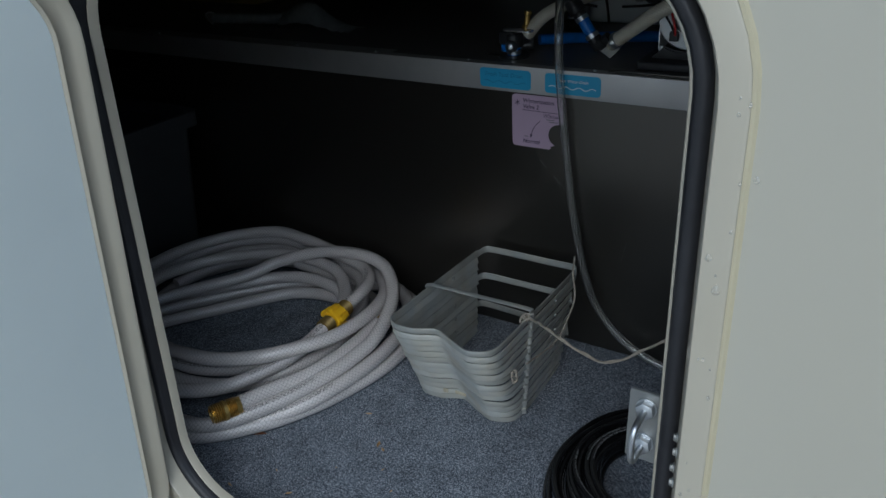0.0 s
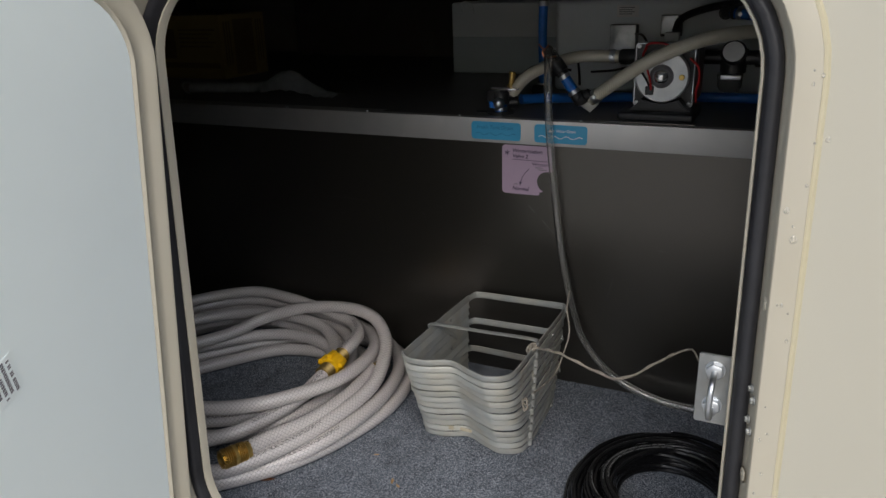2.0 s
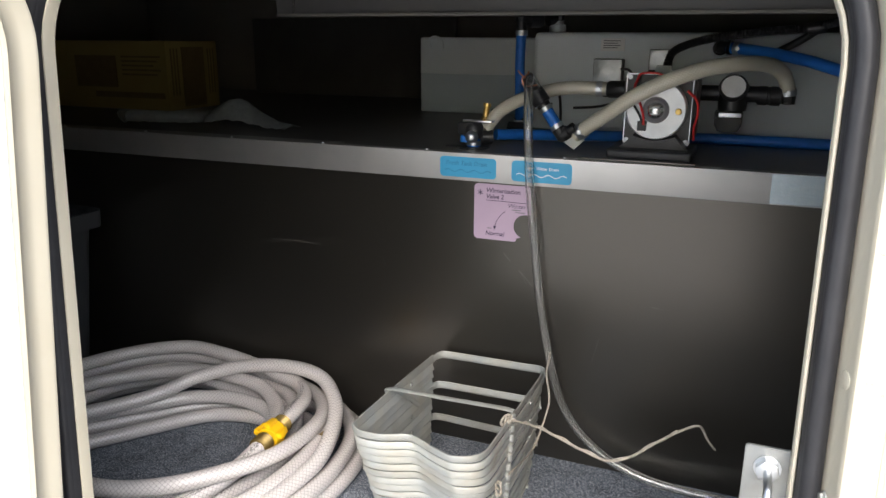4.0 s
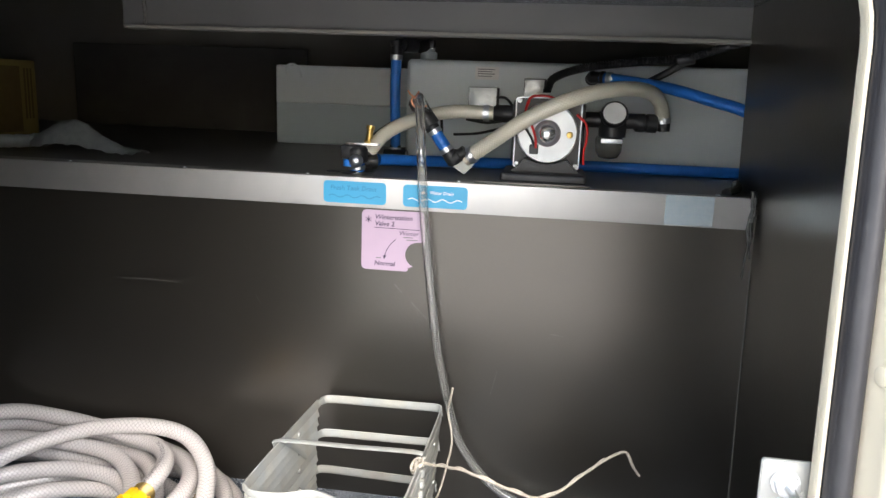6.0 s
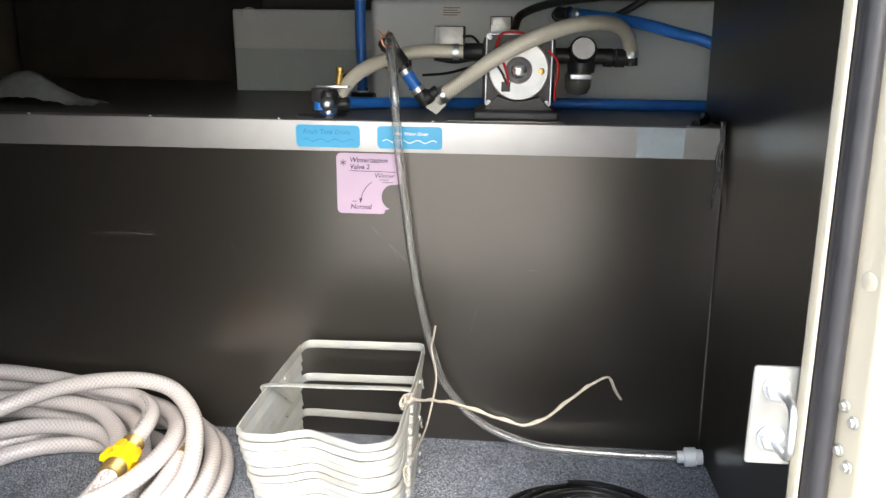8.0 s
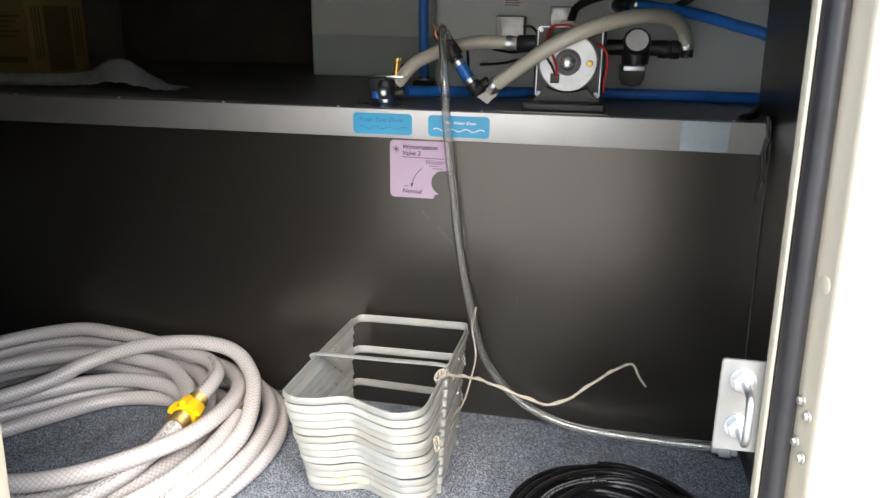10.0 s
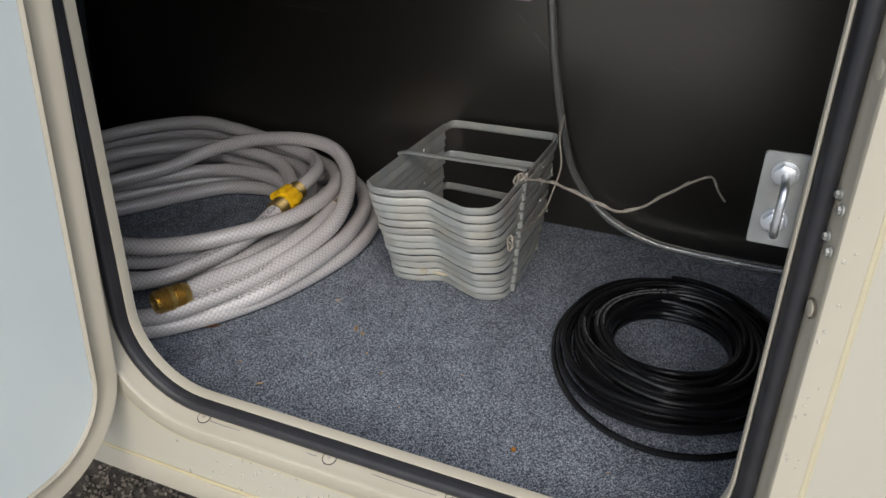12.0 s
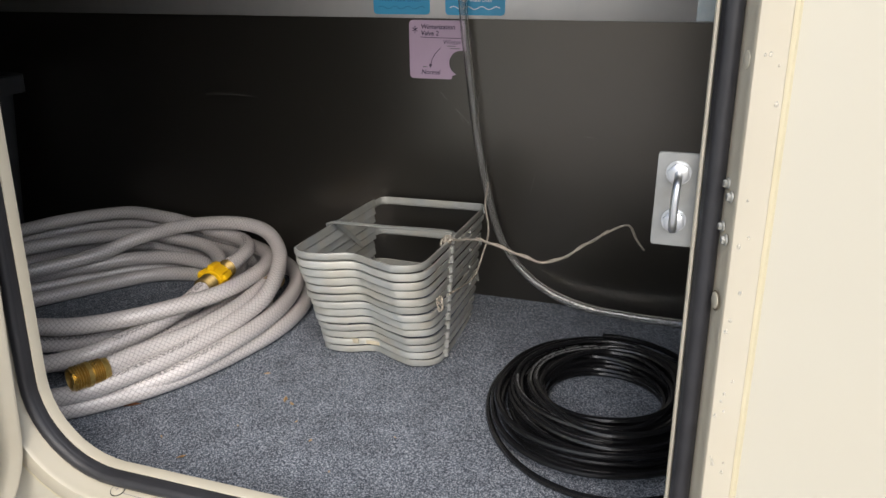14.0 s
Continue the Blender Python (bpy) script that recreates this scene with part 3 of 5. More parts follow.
for x in (-0.418, -0.283, -0.166, -0.02):
    at = Vector((x + 0.005, -0.0108, OPEN[2] - 0.0164))
    s = lathe([(0, 0.0060), (0.0010, 0.0058), (0.0016, 0.0044)], at, SLOPE, 18)
    s.transform(LEAN)
    sc = part("screw", s, CREAM, hatch_frame, "painted screw head")
    g = lathe([(0, 0.0067), (0.0004, 0.0067)], at, SLOPE, 18)
    g.transform(LEAN)
    part("dirt_ring", g, RUBBER, sc, "dark ring round the head")
    top = at + SLOPE * 0.0017
    along = SLOPE.cross(Vector((1, 0, 0)))
    for d in (Vector((0.0018, 0, 0)), along * 0.0018):
        c = sweep([top - d, top + d], 0.0003, 4)
        c.transform(LEAN)
        part("slot", c, FADED_INK, sc)
UPRIGHT = Vector((-0.96, -0.28, 0))
for o, w, z in ((0.0166, -0.0113, 0.337), (0.0186, -0.0182, 0.331), (0.0166, -0.0113, 0.312), (0.0186, -0.0182, 0.306)):
    p_ = Vector((OPEN[1] + o, w, z))
    b_ = merge(lathe([(0, 0.0036), (0.0008, 0.0033), (0.0012, 0.0022)], p_, UPRIGHT, 12), hex_nut(p_ + UPRIGHT * 0.0008, UPRIGHT, 0.0024, 0.0014))
    b_.transform(LEAN)
    part("bolt", b_, RIVET, hatch_frame, "small bright bolt end")
for z in (0.405, 0.268, 0.545):
    p_ = Vector((OPEN[1] + 0.0178, -0.0155, z))
    g = lathe([(0, 0.0062), (0.0004, 0.0062)], p_, UPRIGHT, 18)
    r_ = lathe([(0, 0.0052), (0.0009, 0.0050), (0.0014, 0.0036)], p_, UPRIGHT, 16)
    g.transform(LEAN)
    r_.transform(LEAN)
    rv = part("rivet", r_, CREAM, hatch_frame, "painted rivet head")
    part("dirt_ring", g, SEAM_DIRT, rv, "brown grime ring round the rivet")
for x0, x1 in ((-0.455, -0.424), (-0.412, -0.372), (-0.300, -0.290), (-0.235, -0.175)):
    zc = OPEN[2] - 0.0171
    ln = sweep([(x0, -0.0125, zc + 0.0004), ((x0 + x1) / 2, -0.0130, zc + 0.0002), (x1, -0.0126, zc + 0.0004)], 0.0003, 5)
    ln.transform(LEAN)
    part("hairline_crack", ln, FADED_INK, hatch_frame, "fine dark hairline crack", smooth=False)


def drop(x, w, z, r, tail):
    bm = bmesh.new()
    bmesh.ops.create_uvsphere(bm, u_segments=10, v_segments=7, radius=r)
    for v in bm.verts:
        if v.co.z > 0:
            v.co.x *= 1 - 0.4 * v.co.z / r
            v.co.z *= tail
        v.co.y *= 0.45
    bm.transform(LEAN @ Matrix.Translation((x, w, z)))
    return bm


rng = random.Random(4)
spots = [(0.0672, -0.0254, 0.4545, 0.0026, 1.5), (0.0612, -0.0254, 0.4735, 0.0021, 1.3), (0.0790, -0.0218, 0.52, 0.0018, 1.5)]
for i in range(26):
    spots.append((0.0665 + rng.uniform(-0.004, 0.006), -0.0254, rng.uniform(0.12, 0.58), rng.uniform(0.0006, 0.0013), rng.uniform(1, 1.8)))
for i in range(64):
    spots.append((rng.triangular(-0.46, -0.10, -0.36), SKIN_W - 0.0005, rng.uniform(-0.044, 0.0), rng.uniform(0.0006, 0.0015), rng.uniform(1, 2.6)))
for s in spots:
    solo("water_drop", drop(*s), WATER, "clear water drop clinging to the cream frame", "water drop", "water drops on the frame")

# ---- the open hatch door, hinged at the frame's far upright ----
DOOR = LEAN @ Matrix.Translation((-0.4855, -0.023, 0.35)) @ Matrix.Rotation(radians(-1.0), 4, "X") @ Matrix.Rotation(radians(2.5), 4, "Y") @ Matrix.Translation((0, 0, -0.35)) @ Matrix.Rotation(radians(-90), 4, "Z") @ Matrix.Diagonal((1, -1, 1, 1))
# in the door's own plane x runs from the hinge outward, y from its liner to its outer skin, z up
door = thing("hatch_door", (-0.53, 0.2, -0.02), "open cream-rimmed hatch door with a glossy white inner liner", "hatch door")
DR = (0.0, 0.575, -0.022, 0.645, 0.088)
IN = (0.026, 0.549, 0.004, 0.619, 0.064)
part("liner", plate(rounded(*IN), -0.002, 0.012, DOOR), DOOR_WHITE, door, "glossy white inner liner", smooth=False)
part("rim", ring(IN, [(0.001, -0.003), (0.003, -0.0045), (0.0045, -0.003), (0.010, -0.0005), (0.017, -0.002), (0.0225, -0.0065), (0.0250, -0.0065), (0.026, -0.0045), (0.026, 0.030), (0.0, 0.030), (0.0, -0.001)], DOOR, True), CREAM, door, "cream aluminium rim")
part("outer_skin", plate(rounded(0.004, 0.571, -0.018, 0.641, 0.084), 0.0305, 0.0335, DOOR), SKIN, door, smooth=False)
SX, SZ = 0.182, 0.321


def on_sticker(a, b):
    """A place on the slanted sticker: a along its lines of print, b across them."""
    return SX - 0.22 * a + 0.86 * b, SZ - 0.97 * a - 0.50 * b


sticker = part("sticker", plate([on_sticker(a, b) for a, b in ((-0.017, -0.012), (0.017, -0.012), (0.018, 0.012), (-0.016, 0.012))], -0.0026, -0.0021, DOOR), STICKER, door, "small clear sticker with faded dark print", smooth=False)
pr = random.Random(31)
for i in range(4):
    a, b = -0.015, -0.0090 + i * 0.0055
    while a < (0.014, 0.012, 0.015, 0.008)[i]:
        w_ = pr.uniform(0.0012, 0.0021)
        if pr.random() > 0.14:
            part("print_mark", plate([on_sticker(a + u, b + v) for u, v in ((0, 0), (w_, 0), (w_ + 0.0003, 0.0030), (0.0003, 0.0030))], -0.0030, -0.0027, DOOR), FADED_INK, sticker, smooth=False)
        a += w_ + 0.0007

# ---- white drinking-water hose ----
hose = thing("water_hose", (-0.70, 0.775, 0.0), "coiled white braided drinking-water hose lying on the carpet", "hose")
HR = 0.0104


def hose_run(points):
    """One visible run of the hose along a smooth line."""
    return part("hose_tube", sweep(catmull(points, 0.010), HR, 16, uv=True), WHITE_HOSE, hose)


# the run that arches over all others, down the near side to the carpet
hose_run([(-0.90, 0.70, 0.040), (-0.86, 0.765, 0.044), (-0.79, 0.853, 0.050), (-0.751, 0.907, 0.064), (-0.686, 0.945, 0.079), (-0.605, 0.952, 0.089), (-0.545, 0.940, 0.087), (-0.500, 0.900, 0.076), (-0.476, 0.852, 0.065),
          (-0.463, 0.797, 0.055), (-0.468, 0.752, 0.048), (-0.481, 0.701, 0.043), (-0.511, 0.631, 0.036), (-0.559, 0.567, 0.028), (-0.62, 0.545, 0.022), (-0.70, 0.540, 0.018), (-0.80, 0.575, 0.013), (-0.88, 0.65, 0.011)])
# the run with the brass end, rising to the back of the coil
hose_run([(-0.543, 0.592, 0.0475), (-0.528, 0.630, 0.0485), (-0.506, 0.673, 0.049), (-0.490, 0.724, 0.050), (-0.486, 0.780, 0.049), (-0.492, 0.840, 0.047), (-0.506, 0.892, 0.042), (-0.545, 0.945, 0.032), (-0.60, 0.978, 0.030),
          (-0.72, 0.986, 0.034), (-0.83, 0.980, 0.036), (-0.905, 0.935, 0.033), (-0.955, 0.85, 0.030), (-0.958, 0.76, 0.028), (-0.92, 0.68, 0.026)])
# the upper near run, turning under the arch
hose_run([(-0.82, 0.66, 0.044), (-0.74, 0.638, 0.050), (-0.68, 0.636, 0.056), (-0.625, 0.646, 0.060), (-0.568, 0.676, 0.066), (-0.520, 0.734, 0.068), (-0.504, 0.777, 0.067), (-0.502, 0.834, 0.064), (-0.512, 0.883, 0.060),
          (-0.536, 0.926, 0.055), (-0.577, 0.962, 0.049), (-0.65, 0.984, 0.050), (-0.75, 0.987, 0.055), (-0.83, 0.984, 0.056), (-0.90, 0.94, 0.053), (-0.948, 0.85, 0.051), (-0.952, 0.76, 0.048), (-0.915, 0.68, 0.046)])
# from the yellow nut up and round the back
hose_run([(-0.538, 0.820, 0.072), (-0.541, 0.865, 0.074), (-0.556, 0.908, 0.071), (-0.592, 0.947, 0.066), (-0.645, 0.966, 0.066), (-0.70, 0.974, 0.071), (-0.755, 0.977, 0.076), (-0.82, 0.974, 0.078), (-0.892, 0.928, 0.074), (-0.938, 0.85, 0.071), (-0.944, 0.76, 0.068), (-0.905, 0.68, 0.065)])
# from the yellow nut down under the near run
hose_run([(-0.533, 0.768, 0.070), (-0.541, 0.728, 0.058), (-0.557, 0.690, 0.047), (-0.578, 0.650, 0.041), (-0.604, 0.619, 0.036), (-0.66, 0.590, 0.031), (-0.75, 0.585, 0.030), (-0.84, 0.62, 0.030)])
# inner runs
hose_run([(-0.895, 0.69, 0.058), (-0.918, 0.775, 0.056), (-0.893, 0.85, 0.055), (-0.84, 0.908, 0.055), (-0.775, 0.945, 0.055), (-0.702, 0.951, 0.052), (-0.646, 0.938, 0.050), (-0.600, 0.899, 0.049), (-0.573, 0.855, 0.047), (-0.560, 0.80, 0.040), (-0.566, 0.745, 0.033), (-0.60, 0.685, 0.032), (-0.68, 0.640, 0.031), (-0.77, 0.64, 0.031)])
hose_run([(-0.92, 0.74, 0.011), (-0.938, 0.84, 0.012), (-0.90, 0.925, 0.013), (-0.84, 0.970, 0.014), (-0.77, 0.985, 0.013), (-0.69, 0.978, 0.022), (-0.632, 0.968, 0.034), (-0.588, 0.930, 0.038), (-0.556, 0.880, 0.035), (-0.530, 0.815, 0.032), (-0.532, 0.750, 0.031), (-0.568, 0.680, 0.026), (-0.632, 0.646, 0.011), (-0.72, 0.625, 0.011), (-0.82, 0.66, 0.011)])
hose_run([(-0.895, 0.68, 0.032), (-0.885, 0.76, 0.032), (-0.835, 0.820, 0.032), (-0.789, 0.869, 0.032), (-0.756, 0.902, 0.032), (-0.70, 0.924, 0.032), (-0.639, 0.918, 0.031), (-0.600, 0.893, 0.028), (-0.572, 0.85, 0.020), (-0.555, 0.79, 0.0115), (-0.562, 0.72, 0.011), (-0.600, 0.672, 0.011)])
hose_run([(-0.875, 0.70, 0.011), (-0.835, 0.755, 0.011), (-0.800, 0.800, 0.011), (-0.772, 0.838, 0.011), (-0.719, 0.898, 0.011), (-0.655, 0.918, 0.011), (-0.59, 0.908, 0.011), (-0.545, 0.862, 0.011), (-0.520, 0.79, 0.011), (-0.518, 0.73, 0.011), (-0.542, 0.67, 0.011), (-0.585, 0.628, 0.011)])
hose_run([(-0.92, 0.70, 0.011), (-0.87, 0.780, 0.011), (-0.815, 0.850, 0.011), (-0.765, 0.906, 0.011), (-0.71, 0.944, 0.011), (-0.65, 0.955, 0.011), (-0.59, 0.948, 0.011), (-0.54, 0.915, 0.011), (-0.505, 0.86, 0.011)])
# outer runs on the carpet beside the folded support
hose_run([(-0.91, 0.80, 0.032), (-0.895, 0.88, 0.032), (-0.855, 0.93, 0.032), (-0.78, 0.960, 0.031), (-0.65, 0.962, 0.018), (-0.555, 0.968, 0.030), (-0.510, 0.945, 0.031), (-0.480, 0.908, 0.031), (-0.462, 0.862, 0.031), (-0.4535, 0.80, 0.031), (-0.457, 0.738, 0.031), (-0.472, 0.681, 0.028), (-0.502, 0.636, 0.018), (-0.545, 0.592, 0.012), (-0.61, 0.562, 0.011), (-0.70, 0.560, 0.011)])
hose_run([(-0.63, 0.986, 0.011), (-0.54, 0.982, 0.011), (-0.487, 0.945, 0.011), (-0.461, 0.90, 0.011), (-0.447, 0.846, 0.011), (-0.449, 0.78, 0.011), (-0.470, 0.703, 0.011), (-0.494, 0.650, 0.011), (-0.527, 0.602, 0.011), (-0.585, 0.548, 0.011), (-0.68, 0.525, 0.011)])
# a second brass collar half hidden between the runs
part("coupling", lathe([(0, 0.0112), (0.004, 0.0125), (0.008, 0.0112), (0.012, 0.0125), (0.016, 0.0112), (0.020, 0.0122), (0.030, 0.0122)], (-0.489, 0.872, 0.0445), (0.02, -1, 0.05), 20), DARK_BRASS, hose, "threaded brass collar")
bx = Vector((-0.5570, 0.5555, 0.0495)) - Vector((-0.5406, 0.5908, 0.0475))
prof = [(-0.004, 0.0118), (0.002, 0.0122)]
for i in range(5):
    prof += [(0.003 + i * 0.0022, 0.0133), (0.0041 + i * 0.0022, 0.0112)]
prof += [(0.0145, 0.0121), (0.0152, 0.0138), (0.0195, 0.0138), (0.0202, 0.0120)]
for i in range(5):
    prof += [(0.0210 + i * 0.0028, 0.0136), (0.0223 + i * 0.0028, 0.0112)]
prof += [(0.0355, 0.0122), (0.0360, 0.0095), (0.022, 0.0090)]
part("coupling", lathe(prof, (-0.5410, 0.592, 0.0475), bx, 24), BRASS, hose, "threaded brass hose coupling")
# yellow shut-off between the inner hose ends
ya, yb = Vector((-0.538, 0.828, 0.072)), Vector((-0.533, 0.764, 0.070))
yd = (yb - ya).normalized()
thr = []
for i in range(7):
    thr += [(i * 0.0028, 0.0128), (0.0014 + i * 0.0028, 0.0108)]
part("coupling", lathe(thr, ya, yd, 20), DARK_BRASS, hose, "threaded brass collar")
part("coupling", lathe(thr, yb - yd * 0.018, yd, 20), DARK_BRASS, hose, "threaded brass collar")
valve_body = part("shut_off", lathe([(0.017, 0.0125), (0.0185, 0.0148), (0.030, 0.0152), (0.0405, 0.0152), (0.0420, 0.0145), (0.0425, 0.0125)], ya, yd, 20), YELLOW, hose, "yellow plastic coupling nut")
side_y = yd.cross(Vector((0, 0, 1))).normalized()
up_y = side_y.cross(yd).normalized()
for i in range(5):
    a = radians(18 + 72 * i)
    r_dir = side_y * math.cos(a) + up_y * math.sin(a)
    tab = box(-0.0042, 0.0042, 0.020, 0.0400, 0.013, 0.0215, 0.0018)
    t_dir = yd.cross(r_dir)
    for v in tab.verts:
        w_ = v.co.copy()
        v.co = ya + t_dir * w_.x + yd * w_.y + r_dir * (w_.z - 0.12 * (0.0400 - w_.y))
    part("tab", tab, YELLOW, valve_body)

# ---- folded strap support: a stack of bent metal straps ----
support = thing("hose_support", (-0.30, 0.86, 0.0), "folded stack of bent galvanised metal straps tied with twine", "hose support")
N_STRAP = 13


def strap_line(k):
    """Plan of one strap: back end, side, wavy front, side, back end; the stack leans outward towards its top."""
    s = k / (N_STRAP - 1)
    yf = 0.779 - 0.063 * s
    xl, xr = -0.3775 + 0.003 * s, -0.2240 + 0.003 * s
    yb_l, yb_r = 0.950 + 0.012 * s, 0.935 + 0.045 * s
    pts = [(xl - 0.003 * s, yb_l), (xl - 0.003 * s, yb_l - 0.10), (xl - 0.001, yf + 0.026), (xl + 0.0015, yf + 0.011), (xl + 0.009, yf + 0.003), (xl + 0.020, yf)]
    w = xr - xl - 0.040
    for i in range(1, 14):
        u = i / 14
        dip = 0.015 * math.exp(-((u - 0.43) / 0.20) ** 2) - 0.008 * math.exp(-((u - 0.93) / 0.16) ** 2)
        pts.append((xl + 0.020 + w * u, yf + dip))
    pts += [(xr - 0.014, yf - 0.003), (xr - 0.005, yf + 0.004), (xr, yf + 0.016), (xr + 0.001, yf + 0.050), (xr, yb_r - 0.05), (xr - 0.002, yb_r)]
    return pts


def strap_band(pts, z0, z1, thick, tilt=0.0):
    """An upright strip of bent sheet metal along a plan line, dished a little, with a rolled upper edge."""
    line = catmull([(x, y, 0) for x, y in pts], 0.006)
    bm = bmesh.new()
    rings = []
    for i, q in enumerate(line):
        t = (line[min(i + 1, len(line) - 1)] - line[max(i - 1, 0)]).normalized()
        s = Vector((t.y, -t.x, 0)) * thick
        lift = tilt * (q.y - 0.75)
        h = z1 - z0
        rings.append([bm.verts.new(q + s * o + Vector((0, 0, z0 + lift + h * f))) for o, f in ((-1.5, 0.0), (-0.9, 0.0), (0.75, 0.17), (1.0, 0.30), (1.0, 0.93), (0.8, 1.0), (-0.3, 1.0), (-0.7, 0.5))])
    n = len(rings[0])
    for a, b in zip(rings, rings[1:]):
        for k in range(n):
            bm.faces.new((a[k], a[(k + 1) % n], b[(k + 1) % n], b[k]))
    bm.faces.new(rings[0])
    bm.faces.new(rings[-1][::-1])
    return bm


wob = random.Random(9)
for k in range(N_STRAP):
    z0 = 0.003 + k * 0.01195
    j = wob.uniform(-0.0010, 0.0010)
    lean = wob.uniform(-0.012, 0.012)
    shift = wob.uniform(-0.0014, 0.0014)
    pts = [(x + j, y + shift + lean * (x + 0.30) + wob.uniform(-0.0004, 0.0004)) for x, y in strap_line(k)]
    part("strap", strap_band(pts, z0, z0 + 0.0096 + wob.uniform(-0.0006, 0.0005), 0.0016, -0.055 + wob.uniform(-0.006, 0.006)), STRAP, support)
for z, y, sl in ((0.137, 0.988, 0.03), (0.096, 0.975, 0.03), (0.050, 0.962, 0.0)):
    xl, xr = -0.3795, -0.2205
    line = [(xl, y - 0.09), (xl + 0.001, y - 0.02), (xl + 0.004, y - 0.004), (xl + 0.014, y), (-0.33, y - 0.001), (-0.26, y - 0.004), (xr - 0.006, y - 0.006), (xr, y - 0.016)]
    bar = strap_band(line, z - 0.0058, z + 0.0058, 0.0013)
    for v in bar.verts:
        v.co.z += sl * (v.co.x + 0.30)
    part("back_bar", bar, STRAP, support)
cross = sweep(catmull([(-0.3810, 0.828, 0.120), (-0.3812, 0.828, 0.146), (-0.376, 0.828, 0.1535), (-0.30, 0.826, 0.1560), (-0.226, 0.823, 0.1590), (-0.2185, 0.823, 0.1545), (-0.2165, 0.823, 0.134)], 0.006), 0.0046, 8, flat=0.3, up=(-1, 0, 0))
part("cross_bar", cross, STRAP, support)
brace = sweep(catmull([(-0.3745, 0.835, 0.150), (-0.3735, 0.875, 0.120), (-0.373, 0.905, 0.095)], 0.01), 0.0035, 6, flat=0.3, up=(1, 0, 0))
part("brace", brace, STRAP, support, "rusty diagonal brace inside the stack")
for k in range(N_STRAP):
    z = 0.008 + k * 0.0118
    y = 0.803 + 0.018 * k / (N_STRAP - 1)
    part("rivet", lathe([(0, 0.0034), (0.0085, 0.0036), (0.0092, 0.0022)], (-0.2210 + 0.003 * k / 12, y, z - 0.0035), (0.02, 0, 1), 8), HINGE, support, "curled hinge knuckle")
    if k % 2:
        part("rivet", lathe([(0, 0.0030), (0.0018, 0.0026), (0.0024, 0.001)], (-0.2175, 0.895, z - 0.004), (1, 0, 0), 8), RIVET, support, "small rivet head")
        part("rivet", lathe([(0, 0.0030), (0.0018, 0.0026), (0.0024, 0.001)], (-0.3750, 0.885, z - 0.004), (1, 0, 0), 8), RIVET, support, "small rivet head")
# dry leaf scrap caught in the lowest straps
part("leaf_scrap", merge(box(-0.345, -0.325, 0.7765, 0.7775, 0.018, 0.025, 0.0004), box(-0.328, -0.300, 0.7840, 0.7850, 0.015, 0.020, 0.0004)), LEAF_PALE, support, "pale dry leaf scrap")
twine = thing("twine", (-0.22, 0.86, 0.10), "frayed dirty twine knotted to the metal support", "twine")
tw = [(-0.220, 0.812, 0.152), (-0.200, 0.798, 0.160), (-0.172, 0.772, 0.172), (-0.148, 0.758, 0.173), (-0.120, 0.754, 0.166), (-0.098, 0.755, 0.161), (-0.078, 0.762, 0.166), (-0.054, 0.775, 0.181),
      (-0.036, 0.785, 0.191), (-0.0205, 0.791, 0.198), (-0.014, 0.795, 0.195), (-0.008, 0.800, 0.181), (0.0, 0.808, 0.167)]
part("strand", sweep(catmull(tw, 0.004), 0.0019, 8, flat=0.6, up=(0.3, 0, 1)), TWINE, twine)
part("strand", sweep([q + Vector((0, 0.001, 0.0013 * math.sin(i * 0.9))) for i, q in enumerate(catmull(tw[:9], 0.004))], 0.0013, 7), TWINE, twine)
part("strand", sweep(catmull([(-0.2014, 0.9214, 0.1934), (-0.204, 0.925, 0.178), (-0.207, 0.930, 0.160), (-0.200, 0.922, 0.128), (-0.203, 0.905, 0.102), (-0.209, 0.880, 0.078), (-0.2145, 0.800, 0.090)], 0.005), 0.0013, 7), TWINE, twine)
kn = []
for i in range(40):
    a = i * 0.62
    kn.append((-0.222 + 0.0065 * math.cos(a) * math.sin(a * 0.37 + 1), 0.8105 + 0.0040 * math.sin(a * 1.3), 0.150 + 0.008 * math.sin(a * 1.12) * math.cos(a * 0.29)))
part("knot", sweep(catmull(kn, 0.003), 0.0014, 6), TWINE, twine)
kn2 = [(-0.2155 + 0.0025 * math.cos(i), 0.766 + 0.004 * math.sin(i * 1.2), 0.092 + 0.008 * math.sin(i * 0.8)) for i in range(16)]
part("knot", sweep(catmull(kn2, 0.003), 0.0012, 6), TWINE, twine)

# ---- coil of black cable ----
coil = thing("cable_coil", (-0.015, 0.745, 0.0), "loose coil of glossy black coaxial cable on the carpet", "cable")
CR = 0.0034
cc = random.Random(12)


def loop_pts(cx, cy, rx, ry, z, a0, a1, rise=0.0, wobble=0.002, ph=0.0):
    out = []
    k = int(abs(a1 - a0) / 10)
    for i in range(k + 1):
        t = i / k
        a = radians(a0 + (a1 - a0) * t)
        w = wobble * math.sin(3 * a + ph) + wobble * 0.6 * math.sin(2 * a + 2 * ph)
        out.append((cx + (rx + w) * math.cos(a), cy + (ry + w) * math.sin(a), z + rise * t + 0.0012 * math.sin(2 * a + ph)))
    return out


